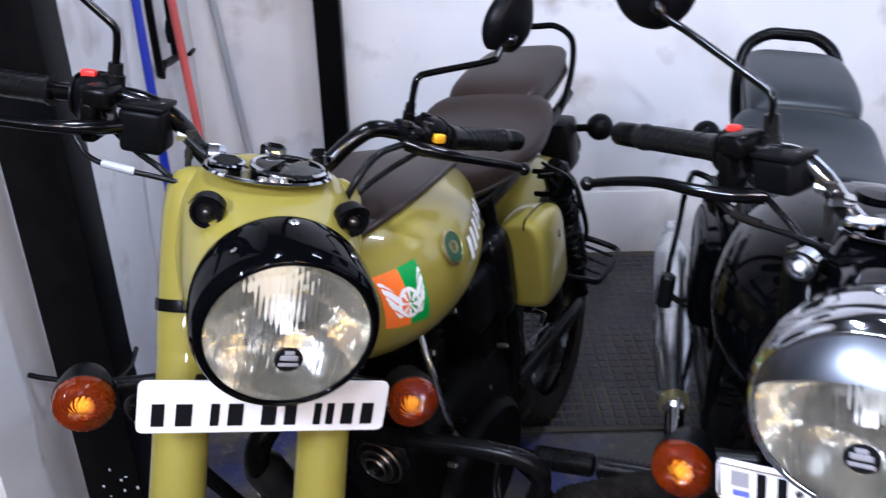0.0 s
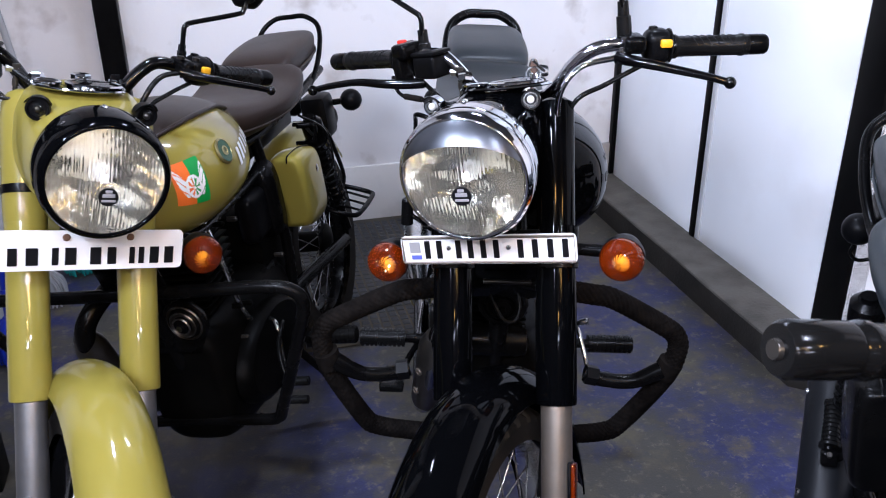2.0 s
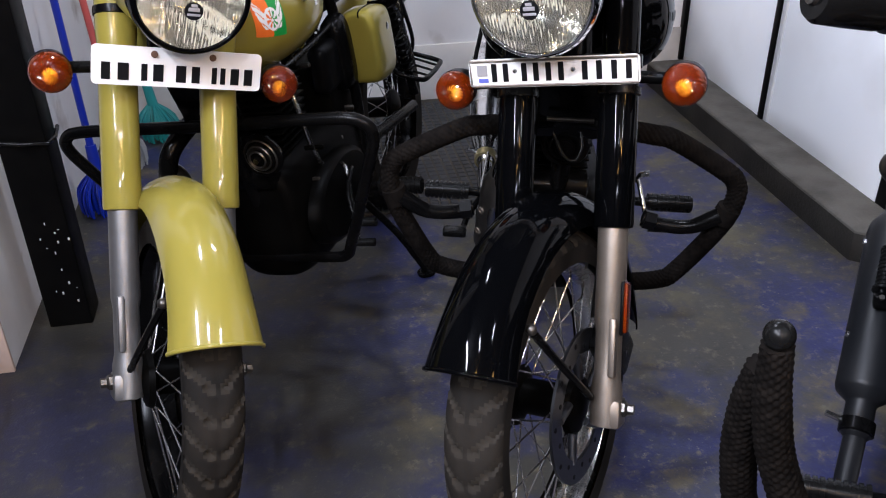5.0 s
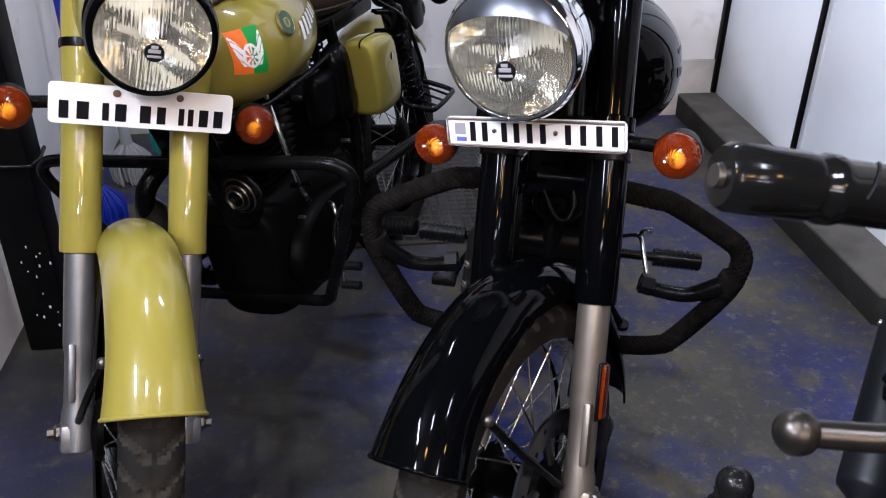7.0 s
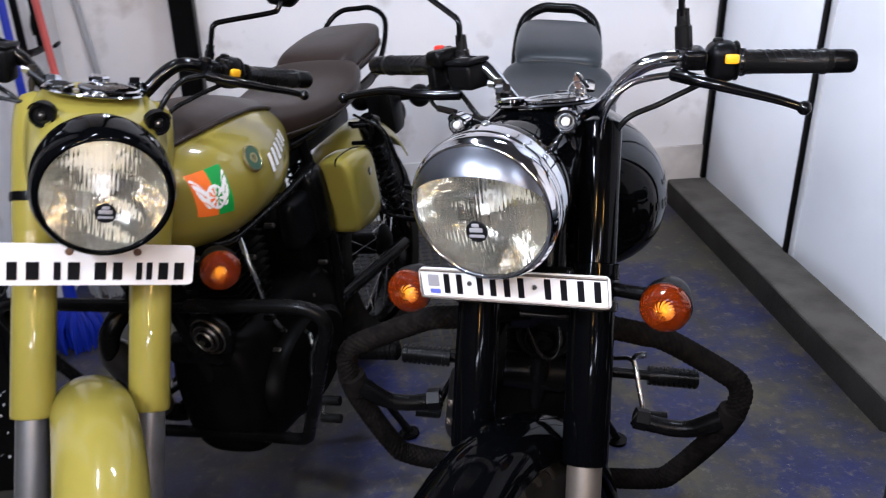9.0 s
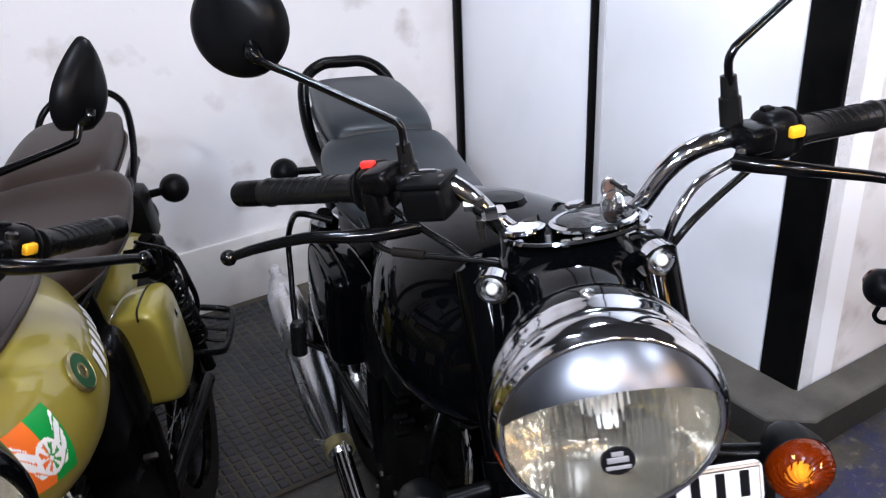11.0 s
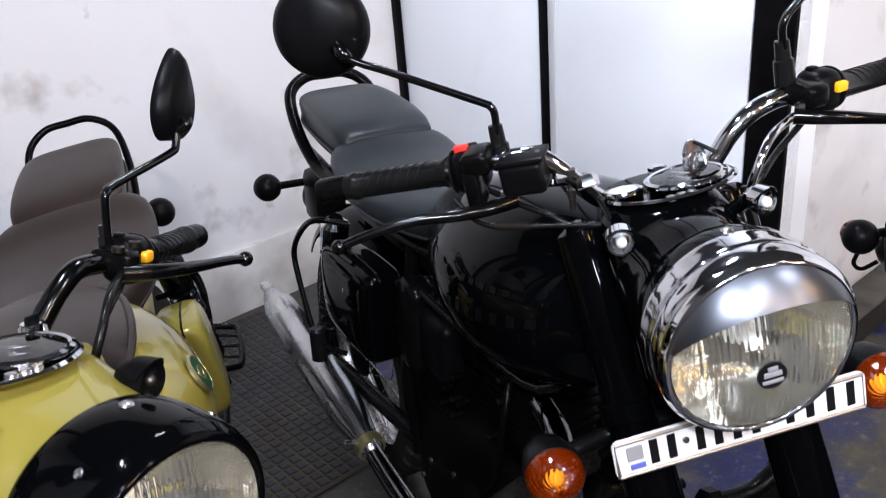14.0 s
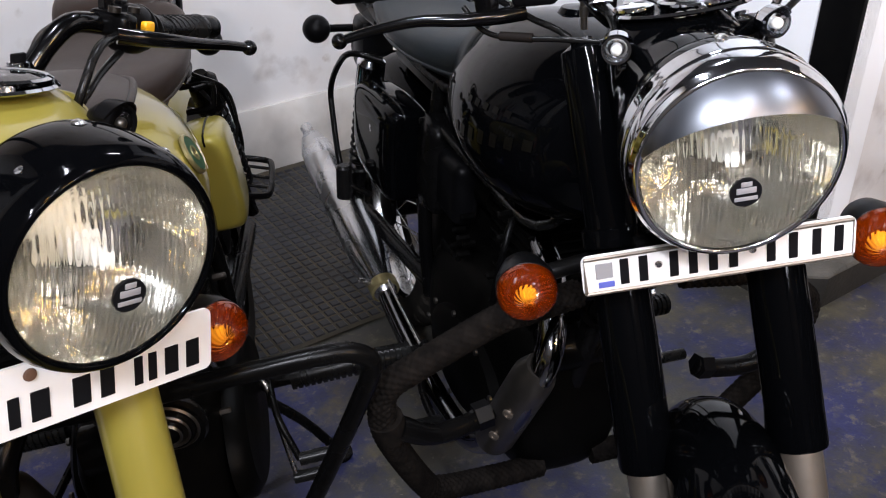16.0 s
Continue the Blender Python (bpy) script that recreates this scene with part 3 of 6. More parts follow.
me.materials.append(M["mat"])
studs = tagged(new("studs", me), kind="stuff")
studs.parent = mat


# ceiling battens, with their light
def batten(x, y, long, axis, power, warm=False):
    thing = tagged(new("tube_light"), "lit white tube light under the ceiling", "lamp", "ceiling tube lights")
    thing.matrix_basis = pose(x, y, H - 0.035, 0, 0, 90 if axis == "y" else 0)
    part("housing", box((long + 0.06, 0.07, 0.04), (0, 0, 0.013), 0.008), "ceiling", thing)
    part("tube", lathe([(0.001, -long / 2), (0.016, -long / 2), (0.016, long / 2), (0.001, long / 2)], (0, 0, -0.025), (1, 0, 0), 16),
         "tube_glow", thing)
    data = bpy.data.lights.new("tube_light_glow", "AREA")
    data.shape, data.size, data.size_y, data.energy, data.color = "RECTANGLE", long, 0.06, power, (0.875, 0.895, 1.0)
    lamp = new("tube_light_glow", data)
    lamp.parent = thing
    lamp.location = (0, 0, -0.05)
    return thing


M["tube_glow"] = lamp_glow("lit_tube", (0.95, 0.98, 1.0), 14.0)
M["bulb_glow"] = lamp_glow("lit_warm_bulb", (1.0, 0.55, 0.16), 170.0)
POWER = 17.0
for bx, by in ((-0.05, -0.9), (1.0, -1.0), (0.15, -2.3), (1.2, -2.4), (-0.1, 0.75), (0.95, 1.3)):
    batten(bx, by, 0.30, "x" if by > 1 else "y", POWER)
# added unseen fill lamps on the walls behind and beside the camera
for wx, wy, turn, share in ((0.0, Y_FRONT + 0.04, 0, 0.8), (1.4, Y_FRONT + 0.04, 0, 0.8), (X_WIDE + 0.04, -0.65, -90, 5.6), (X_WIDE + 0.04, -1.7, -90, 3.6)):
    thing = tagged(new("tube_light"), "unseen fill lamp in tube form, added on a wall", "lamp", "wall tube lights")
    thing.matrix_basis = pose(wx, wy, 2.25 if turn == 0 else 2.38, 80, 0, turn)
    part("housing", box((0.66, 0.07, 0.04), (0, 0, 0.013), 0.008), "ceiling", thing)
    part("tube", lathe([(0.001, -0.3), (0.016, -0.3), (0.016, 0.3), (0.001, 0.3)], (0, 0, -0.025), (1, 0, 0), 16), "tube_glow", thing)
    data = bpy.data.lights.new("tube_light_glow", "AREA")
    data.shape, data.size, data.size_y, data.energy, data.color = "RECTANGLE", 0.6, 0.08, POWER * share, (0.875, 0.895, 1.0)
    lamp = new("tube_light_glow", data)
    lamp.parent = thing
    lamp.location = (0, 0, -0.05)
for px, py in ((0.7, -2.3), (-0.2, -1.4), (1.6, -1.9), (0.1, -2.9), (1.1, -2.6)):
    pendant = tagged(new("bulb_pendant"), "lit warm bulb on a short flex", "lamp", "warm bulbs")
    pendant.matrix_basis = pose(px, py, H)
    part("flex", tube([(0, 0, 0), (0, 0, -0.12)], 0.004, 8, 1), "rubber", pendant)
    part("holder", lathe([(0.001, 0), (0.02, 0), (0.022, -0.05), (0.001, -0.05)], (0, 0, -0.12)), "black_plastic", pendant)
    part("bulb", ball(0.065, (0, 0, -0.225)), "bulb_glow", pendant)


# ---- motorcycles ----
RAKE = radians(27)
UP = Vector((0, math.sin(RAKE), math.cos(RAKE)))
HEAD = Vector((0, 0.06, 0.305))
WR = 0.305


def fork_y(z):
    return (z - WR) * math.tan(RAKE)


def tyre_mesh(width, radius, rim):
    n, m = 324, 30
    rings, cuts = [], []
    for i in range(n):
        a = 2 * math.pi * i / n
        ring, cut = [], []
        for k in range(m):
            cut.append(0)
            t = k / (m - 1) * 2 - 1
            ang = t * 2.15
            x = 0.5 * width * math.sin(ang) if abs(ang) < math.pi / 2 else math.copysign(0.5 * width * (1 - 0.12 * (abs(ang) - math.pi / 2)), t)
            c = (1 - math.cos(min(abs(ang), 1.571))) * 0.030
            r = radius - c - max(0, abs(ang) - 1.571) / 0.58 * (radius - 0.030 - rim)
            if abs(ang) < 1.5:
                u = (i / n * 36 + abs(t) * 2.6 - abs(t) ** 2 * 1.5) % 1
                if u < 0.20 and 0.07 < abs(t) < 0.66:
                    r -= 0.008
                    cut[-1] = 1
                if abs(t) < 0.05:
                    r -= 0.0025
            ring.append(Vector((x, math.cos(a) * r, math.sin(a) * r)))
        rings.append(ring)
        cuts.append(cut)
    bm = bmesh.new()
    rows = [[bm.verts.new(p) for p in r] for r in rings]
    for i in range(n):
        j = (i + 1) % n
        a, b = rows[i], rows[j]
        for k in range(m - 1):
            f = bm.faces.new((a[k], a[k + 1], b[k + 1], b[k]))
            f.material_index = 1 if 0 < sum((cuts[i][k], cuts[i][k + 1], cuts[j][k], cuts[j][k + 1])) < 4 else 0
    bmesh.ops.recalc_face_normals(bm, faces=bm.faces)
    return smooth(bm, 50)


def arc_shell(radius, a0, a1, width, depth, flare=0.0, n=40, m=15, thick=0.003, taper=None):
    """A mudguard round the x axis: angles in degrees from straight ahead (-y) over the top."""
    rings = []
    for i in range(n + 1):
        t = i / n
        a = radians(a0 + (a1 - a0) * t)
        d = Vector((0, -math.cos(a), math.sin(a)))
        w = width * (1 + flare * max(0, 1 - t * 6) ** 2) * (taper(t) if taper else 1)
        outer, inner = [], []
        for k in range(m):
            s = (k / (m - 1) * 2 - 1)
            ang = s * 1.45
            px = w / 2 * math.sin(ang) / math.sin(1.45)
            drop = depth * (1 - math.cos(ang)) / (1 - math.cos(1.45))
            outer.append(Vector((px, 0, 0)) + d * (radius - drop))
            inner.append(Vector((px * 0.965, 0, 0)) + d * (radius - drop - thick))
        rings.append(outer + inner[::-1])
    return smooth(loft(rings), 35)


def motorcycle(label, at, heading, lean, steer, paint, seat, metal_rim, extras):
    bike = tagged(new("motorcycle"), label, "motorcycle", "parked motorcycles")
    bike.matrix_basis = pose(at[0], at[1], 0, 0, 0, heading) @ pose(0, 0, 0, 0, lean, 0)
    turned = Matrix.Translation(HEAD) @ Matrix.Rotation(radians(steer), 4, UP) @ Matrix.Translation(-HEAD)
    chrome_bike = metal_rim == "chrome"

    pivot = Vector((0, 0.402, 1.06))
    rolled = turned @ Matrix.Translation(pivot) @ Matrix.Rotation(radians(extras.get("bar_roll", 0)), 4, "Y") @ Matrix.Translation(-pivot)
    wheel_turned = turned @ Matrix.Translation(HEAD) @ Matrix.Rotation(radians(extras.get("wheel_turn", 0)), 4, UP) @ Matrix.Translation(-HEAD)
    lamp_axis = Vector((0, 0.20, 0))
    yawed = turned @ Matrix.Translation(lamp_axis) @ Matrix.Rotation(radians(extras.get("front_yaw", 0)), 4, "Z") @ Matrix.Translation(-lamp_axis)
    on_bar, on_wheel = False, True

    def under(parent):
        """No more than part and sub-part below the machine."""
        if parent is None or parent == bike:
            return bike
        return parent if parent.parent == bike else parent.parent

    def fp(name, bm, material, parent=None, text=""):
        """A part of the steered front end; those on the handlebar roll with it."""
        m = wheel_turned if on_wheel else turned if name.startswith("mirror") else rolled if on_bar else yawed
        bmesh.ops.transform(bm, matrix=m, verts=bm.verts)
        ob = part(name, bm, material, under(parent), text)
        if material in ("lens", "flute", "clear", "amber"):
            ob.visible_shadow = False
        return ob

    def bp(name, bm, material, parent=None, text=""):
        return part(name, bm, material, under(parent), text)

    # ---------- front wheel
    axle = Vector((0, 0, WR))
    to_axle = Matrix.Translation(axle)
    spoke_me = None

    def wheel(name, width, radius, rim_r, centre, front, spokes=36):
        nonlocal spoke_me
        put = fp if front else bp
        place = Matrix.Translation(centre)
        bm = tyre_mesh(width, radius, rim_r)
        bmesh.ops.transform(bm, matrix=place, verts=bm.verts)
        w = put(name, bm, "tyre", None, "dusty black tyre with curved tread grooves")
        w.data.materials.append(M["tread_dust"])
        prof = [(rim_r + 0.012, -0.036), (rim_r - 0.004, -0.034), (rim_r - 0.014, -0.012), (rim_r - 0.014, 0.012), (rim_r - 0.004, 0.034),
                (rim_r + 0.012, 0.036), (rim_r + 0.002, 0.028), (rim_r + 0.002, -0.028), (rim_r + 0.012, -0.036)]
        z = Vector((1, 0, 0))
        rings = [[Vector((h, math.cos(2 * math.pi * k / 72) * r, math.sin(2 * math.pi * k / 72) * r)) + Vector(centre) for k in range(72)] for r, h in prof]
        put("rim", smooth(loft(rings, True, False), 40), "black_satin" if not chrome_bike else "steel", w)
        put("hub", lathe([(0.012, -0.07), (0.05, -0.06), (0.055, -0.05), (0.032, -0.04), (0.032, 0.04), (0.055, 0.05), (0.05, 0.06), (0.012, 0.07)],
                         centre, (1, 0, 0), 28), "engine", w)
        if spoke_me is None:
            sb = tube([(0, 0, 0), (0, 0, 1)], 0.0017, 6, 1)
            spoke_me = bpy.data.meshes.new("spoke")
            sb.to_mesh(spoke_me)
            sb.free()
            spoke_me.materials.append(M["steel"])
        for k in range(spokes):
            a = 2 * math.pi * k / spokes
            side = 1 if k % 2 else -1
            lead = 0.6 if (k // 2) % 2 else -0.6
            p = Vector((side * 0.05, math.cos(a + lead) * 0.048, math.sin(a + lead) * 0.048)) + Vector(centre)
            q = Vector((side * 0.006, math.cos(a) * (rim_r - 0.012), math.sin(a) * (rim_r - 0.012))) + Vector(centre)
            o = new("spoke", spoke_me)
            o.parent = w
            m = Matrix.Translation(p) @ (q - p).to_track_quat("Z", "Y").to_matrix().to_4x4() @ Matrix.Diagonal((1, 1, (q - p).length, 1))
            o.matrix_basis = (wheel_turned if front else Matrix()) @ m
        return w

    front_wheel = wheel("front_wheel", 0.096, WR, 0.245, (0, 0, WR), True)
    rear_wheel = wheel("rear_wheel", 0.115, 0.31, 0.232, (0, 1.37, 0.31), False)
    # brake disc on the left of the front wheel
    bm = bmesh.new()
    rings = [[Vector((x, math.cos(2 * math.pi * k / 60) * r, math.sin(2 * math.pi * k / 60) * r + WR)) for k in range(60)]
             for r, x in ((0.135, 0.062), (0.135, 0.067), (0.095, 0.067), (0.095, 0.062), (0.135, 0.062))]
    disc = fp("brake_disc", smooth(loft(rings, True, False, bm), 30), "brushed", front_wheel, "drilled steel brake disc")
    for k in range(20):
        a = 2 * math.pi * k / 20
        fp("disc_hole", lathe([(0.0045, 0), (0.0045, 0.001), (0.0005, 0.001)], (0.0672, math.cos(a) * (0.108 + 0.014 * (k % 2)), WR + math.sin(a) * (0.108 + 0.014 * (k % 2))), (1, 0, 0), 8), "ink", disc)
    for k in range(5):
        a = 2 * math.pi * k / 5
        fp("disc_arm", tube([(0.06, math.cos(a) * 0.05, WR + math.sin(a) * 0.05), (0.064, math.cos(a + 0.25) * 0.1, WR + math.sin(a + 0.25) * 0.1)], 0.008, 8, 1), "brushed", disc)
    fp("brake_caliper", box((0.05, 0.075, 0.11), (0.088, 0.105, WR + 0.06), 0.012, Matrix.Rotation(0.5, 3, "X")), "black_satin")
    # front mudguard
    bm = arc_shell(0.368, 43, 188, 0.130, 0.056, flare=0.14)
    bmesh.ops.transform(bm, matrix=to_axle, verts=bm.verts)
    guard = fp("front_mudguard", bm, paint, None, extras["fender"])
    lip = []
    for k in range(15):
        s = k / 14 * 2 - 1
        ang = s * 1.45
        d = Vector((0, -math.cos(radians(42.8)), math.sin(radians(42.8))))
        lip.append(axle + Vector((0.0738 * math.sin(ang) / math.sin(1.45), 0, 0)) + d * (0.368 - 0.056 * (1 - math.cos(ang)) / (1 - math.cos(1.45))))
    fp("rolled_lip", tube(lip, 0.0035, 8, 2), paint, guard)
    for sx in (-1, 1):
        fp("mudguard_stay", tube([(sx * 0.088, -0.01, WR + 0.03), (sx * 0.080, -0.09, WR + 0.15), (sx * 0.066, -0.15, WR + 0.255)], 0.0065, 8, 3), "black_satin", guard)
        fp("stay_bolt", ball(0.009, (sx * 0.068, -0.148, WR + 0.252), None, 12), "dark_alloy", guard)
    on_wheel = False
    # ---------- fork
    for sx in (-1, 1):
        x = sx * (0.089 if chrome_bike else 0.088)
        slider = "alloy" if chrome_bike else "grey_alloy"
        fork = fp("fork_leg", lathe([(0.008, -0.035), (0.026, -0.03), (0.027, 0.03), (0.023, 0.05), (0.0225, 0.13), (0.0255, 0.15), (0.0255, 0.30), (0.026, 0.312), (0.022, 0.32)],
                                    (x, 0, WR), UP, 28), slider, None, "weathered grey alloy fork slider")
        fp("fork_rib", box((0.012, 0.034, 0.10), (x + sx * 0.012, 0.035, WR + 0.10), 0.004, Matrix.Rotation(-RAKE, 3, "X")), slider, fork)
        fp("axle_clamp", box((0.045, 0.055, 0.05), (x + sx * 0.006, 0.0, WR - 0.01), 0.008, Matrix.Rotation(-RAKE, 3, "X")), slider, fork)
        fp("axle_nut", lathe([(0.001, -0.012), (0.014, -0.012), (0.014, 0.008), (0.009, 0.012), (0.009, 0.022), (0.001, 0.022)], (x + sx * 0.026, 0, WR), (sx, 0, 0), 6, 30), "dark_alloy", fork)
        cover = fp("fork_cover", lathe([(0.026, 0.305), (0.0325, 0.307), (0.0335, 0.312), (0.0335, 0.46), (0.0335 if not chrome_bike else 0.0315, 0.60), *([(0.0310, 0.785), (0.030, 0.800), (0.018, 0.808), (0.003, 0.810)] if chrome_bike else [(0.0335, 0.735), (0.028, 0.755), (0.005, 0.76)])],
                                       (x, 0, WR), UP, 32), paint, None, extras["fork"])
        fp("rubber_band", lathe([(0.0338, -0.008), (0.0365, -0.006), (0.0365, 0.006), (0.0338, 0.008)], Vector((x, 0, WR)) + UP * 0.535, UP, 28), "rubber", cover)
    fp("lower_yoke", box((0.23, 0.07, 0.03), Vector((0, 0.03, WR)) + UP * 0.555, 0.012, Matrix.Rotation(-RAKE, 3, "X")), "black_satin")
    fp("steering_stem", tube([Vector((0, 0.06, WR)) + UP * 0.53, Vector((0, 0.06, WR)) + UP * 0.79], 0.028, 16, 1), "black_satin")
    if extras.get("reflector"):
        r = fp("side_reflector", box((0.008, 0.026, 0.085), (0.118, 0.075, WR + 0.155), 0.006, Matrix.Rotation(-RAKE, 3, "X")), "amber")
        fp("reflector_base", box((0.006, 0.032, 0.092), (0.1125, 0.0755, WR + 0.154), 0.005, Matrix.Rotation(-RAKE, 3, "X")), "black_plastic", r)
    # ---------- nacelle and headlight
    if chrome_bike:
        rows = spline_rows([(0.172, 0.090, 1.070, 0.892, 2.0, 0.0), (0.200, 0.090, 1.066, 0.890, 2.0, 0.0), (0.235, 0.084, 1.064, 0.892, 2.1, 0.05), (0.270, 0.078, 1.059, 0.90, 2.4, 0.02),
                            (0.290, 0.077, 1.061, 0.905, 2.9, 0.0), (0.340, 0.075, 1.062, 0.92, 3.2, 0.0), (0.395, 0.058, 1.054, 0.965, 3.0, 0.0)], 4)
    else:
        rows = spline_rows([(0.172, 0.092, 1.058, 0.882, 2.0, 0.0), (0.195, 0.096, 1.055, 0.880, 2.1, 0.0), (0.225, 0.102, 1.055, 0.880, 2.4, 0.02), (0.265, 0.106, 1.057, 0.886, 2.7, 0.03),
                            (0.315, 0.108, 1.063, 0.905, 2.9, 0.04), (0.360, 0.102, 1.066, 0.93, 2.9, 0.04), (0.395, 0.080, 1.056, 0.965, 2.6, 0.02)], 4)
    nacelle = fp("headlight_nacelle", smooth(loft([oval(y, w, zt, zb, 44, e, drop=d) for y, w, zt, zb, e, d in rows], True, False), 50), paint, None, extras["nacelle"])
    for sx in (-1, 1):
        if chrome_bike:
            fp("fork_cap", lathe([(0.001, 0), (0.008, 0), (0.008, 0.006), (0.001, 0.007)], Vector((sx * 0.089, 0, WR)) + UP * 0.808, UP, 6, 30), "chrome", nacelle)
            fp("fork_collar", lathe([(0.0338, -0.012), (0.037, -0.010), (0.037, 0.010), (0.0338, 0.012)], Vector((sx * 0.089, 0, WR)) + UP * 0.585, UP, 28), "black_paint", nacelle)
        else:
            bm = lathe([(0.0338, 0.0), (0.0355, 0.02), (0.0365, 0.10), (0.0362, 0.170), (0.0330, 0.200), (0.0240, 0.217), (0.010, 0.224), (0.001, 0.225)], Vector((sx * 0.088, 0, WR)) + UP * 0.60, UP, 28)
            fp("fork_ear", bm, paint, nacelle)
            fp("fork_band", lathe([(0.0350, -0.008), (0.0385, -0.007), (0.0390, 0.0), (0.0385, 0.007), (0.0350, 0.008)], Vector((sx * 0.088, 0, WR)) + UP * 0.655, UP, 28), "black_satin", nacelle)
    lens_c = Vector((0, 0.116, 0.982 if chrome_bike else 0.973))
    face = Vector((0, -1, -0.06)).normalized()
    sidev = Vector((1, 0, 0))
    upv = sidev.cross(face) * -1
    if upv.z < 0:
        upv = -upv
    R = 0.0900 if chrome_bike else 0.0865
    if chrome_bike:
        prof = [(0.0965, -0.047), (0.0985, -0.045), (0.0995, -0.041), (0.1000, -0.034), (0.1006, -0.026), (0.1008, -0.020), (0.0998, -0.0165), (0.1012, -0.013), (0.1018, -0.006), (0.1012, 0.004), (0.0985, 0.010), (0.0955, 0.0145), (0.0915, 0.0150), (0.0895, 0.011)]
        rim_mat = "chrome"
    else:
        prof = [(0.086, -0.082), (0.095, -0.070), (0.1002, -0.042), (0.1000, -0.006), (0.0975, 0.006), (0.094, 0.014), (0.0895, 0.017), (0.0868, 0.015), (0.0855, 0.010)]
        rim_mat = "black_paint"
    prof = [(p[0], p[1]) for p in catmull([Vector((r, h, 0)) for r, h in prof], 4)]
    rings = [[lens_c + face * h + (sidev * math.cos(2 * math.pi * k / 144) + upv * math.sin(2 * math.pi * k / 144)) * r for k in range(144)] for r, h in prof]
    light = fp("headlight", smooth(loft(rings, True, False), 35), rim_mat, None, extras["rim"])
    if chrome_bike:
        rings = [[lens_c + face * h + (sidev * math.cos(2 * math.pi * k / 96) + upv * math.sin(2 * math.pi * k / 96)) * r for k in range(96)] for r, h in ((0.084, -0.086), (0.0895, -0.076), (0.0935, -0.066), (0.0962, -0.056), (0.0976, -0.044))]
        fp("headlight_shell", smooth(loft(rings, True, False), 60), paint, light, "gloss black headlight shell")
    # parabolic bowl with vertical flutes
    rings = []
    for i in range(25):
        t = i / 24
        r = 0.012 + (R - 0.013) * t
        ring = []
        for k in range(120):
            cx, cz = math.cos(2 * math.pi * k / 120) * r, math.sin(2 * math.pi * k / 120) * r
            rib = (0.00035 * math.sin(cx * 2 * math.pi / 0.0135 + 2.2 * math.sin(cz * 70)) + 0.0009 * math.sin(cz * 2 * math.pi / 0.041 + cx * 55)) * min(1, (1 - t) * 8)
            ring.append(lens_c + face * (0.012 - 0.062 * (1 - t ** 2) + rib) + sidev * cx + upv * cz)
        rings.append(ring)
    fp("reflector_bowl", smooth(loft(rings, True, False), 75), "reflector", light)
    fp("bulb", lathe([(0.001, 0.03), (0.008, 0.028), (0.010, 0.0), (0.016, -0.002), (0.016, -0.02)], lens_c + face * -0.035, face, 16), "bulb", light)
    # ribbed glass
    bm = bmesh.new()
    cols, high = 193, 20
    rows = []
    for i in range(cols):
        x = R * (2 * i / (cols - 1) - 1) * 0.9995
        h = math.sqrt(R * R - x * x)
        line = []
        for k in range(high):
            z = h * (2 * k / (high - 1) - 1)
            rr = math.hypot(x, z) / R
            rib = 0.00055 * math.sin(x * 2 * math.pi / 0.0058) * min(1, (1 - rr) * 10)
            line.append(bm.verts.new(lens_c + face * (0.014 + 0.018 * (1 - rr * rr) + rib) + sidev * x + upv * z))
        rows.append(line)
    for a, b in zip(rows, rows[1:]):
        for k in range(high - 1):
            bm.faces.new((a[k], b[k], b[k + 1], a[k + 1]))
    bmesh.ops.recalc_face_normals(bm, faces=bm.faces)
    if sum(f.normal.dot(face) for f in bm.faces) < 0:
        bmesh.ops.reverse_faces(bm, faces=bm.faces)
    fp("headlight_glass", smooth(bm, 80), "lens", light, "clear ribbed glass lens")
    bm = bmesh.new()
    for k in range(-15, 16):
        x = k * 0.0052
        h = math.sqrt(max(R * R * 0.94 - x * x, 1e-5))
        pts = [lens_c + sidev * x + upv * z + face * (0.0125 + 0.018 * (1 - (x * x + z * z) / (R * R))) for z in np.linspace(-h, h, 12)]
        tube(pts, 0.0007, 5, 1, True, bm)
    fp("glass_flutes", bm, "flute", light)
    c = lens_c + face * 0.0330 - upv * 0.016
    badge = fp("lens_badge", lathe([(0.001, -0.004), (0.0145, -0.004), (0.0145, 0.0), (0.001, 0.0005)], c, face, 24), "ink", light, "round black sticker with a grey emblem")
    fp("emblem", box((0.010, 0.005, 0.001), c + face * 0.0008 + upv * 0.0095, 0.0004, Matrix((sidev, upv, -face)).transposed()), "grey_ink", badge)
    fp("emblem", box((0.018, 0.006, 0.001), c + face * 0.0008 + upv * 0.003, 0.0004, Matrix((sidev, upv, -face)).transposed()), "grey_ink", badge)
    fp("emblem", box((0.021, 0.004, 0.001), c + face * 0.0008 - upv * 0.0055, 0.0004, Matrix((sidev, upv, -face)).transposed()), "grey_ink", badge)
    fp("rim_screw", lathe([(0.001, -0.002), (0.006, -0.002), (0.006, 0.002), (0.003, 0.004), (0.001, 0.004)], lens_c + upv * 0.0985 - face * 0.048, upv, 14), "steel", light)
    for sx in (-1, 1):
        fp("rim_screw", lathe([(0.001, -0.002), (0.004, -0.002), (0.004, 0.002), (0.001, 0.003)], lens_c - face * 0.020 + upv * 0.0785 + sidev * sx * 0.0605, (sx * 0.61, 0, 0.79), 12), "steel", light)
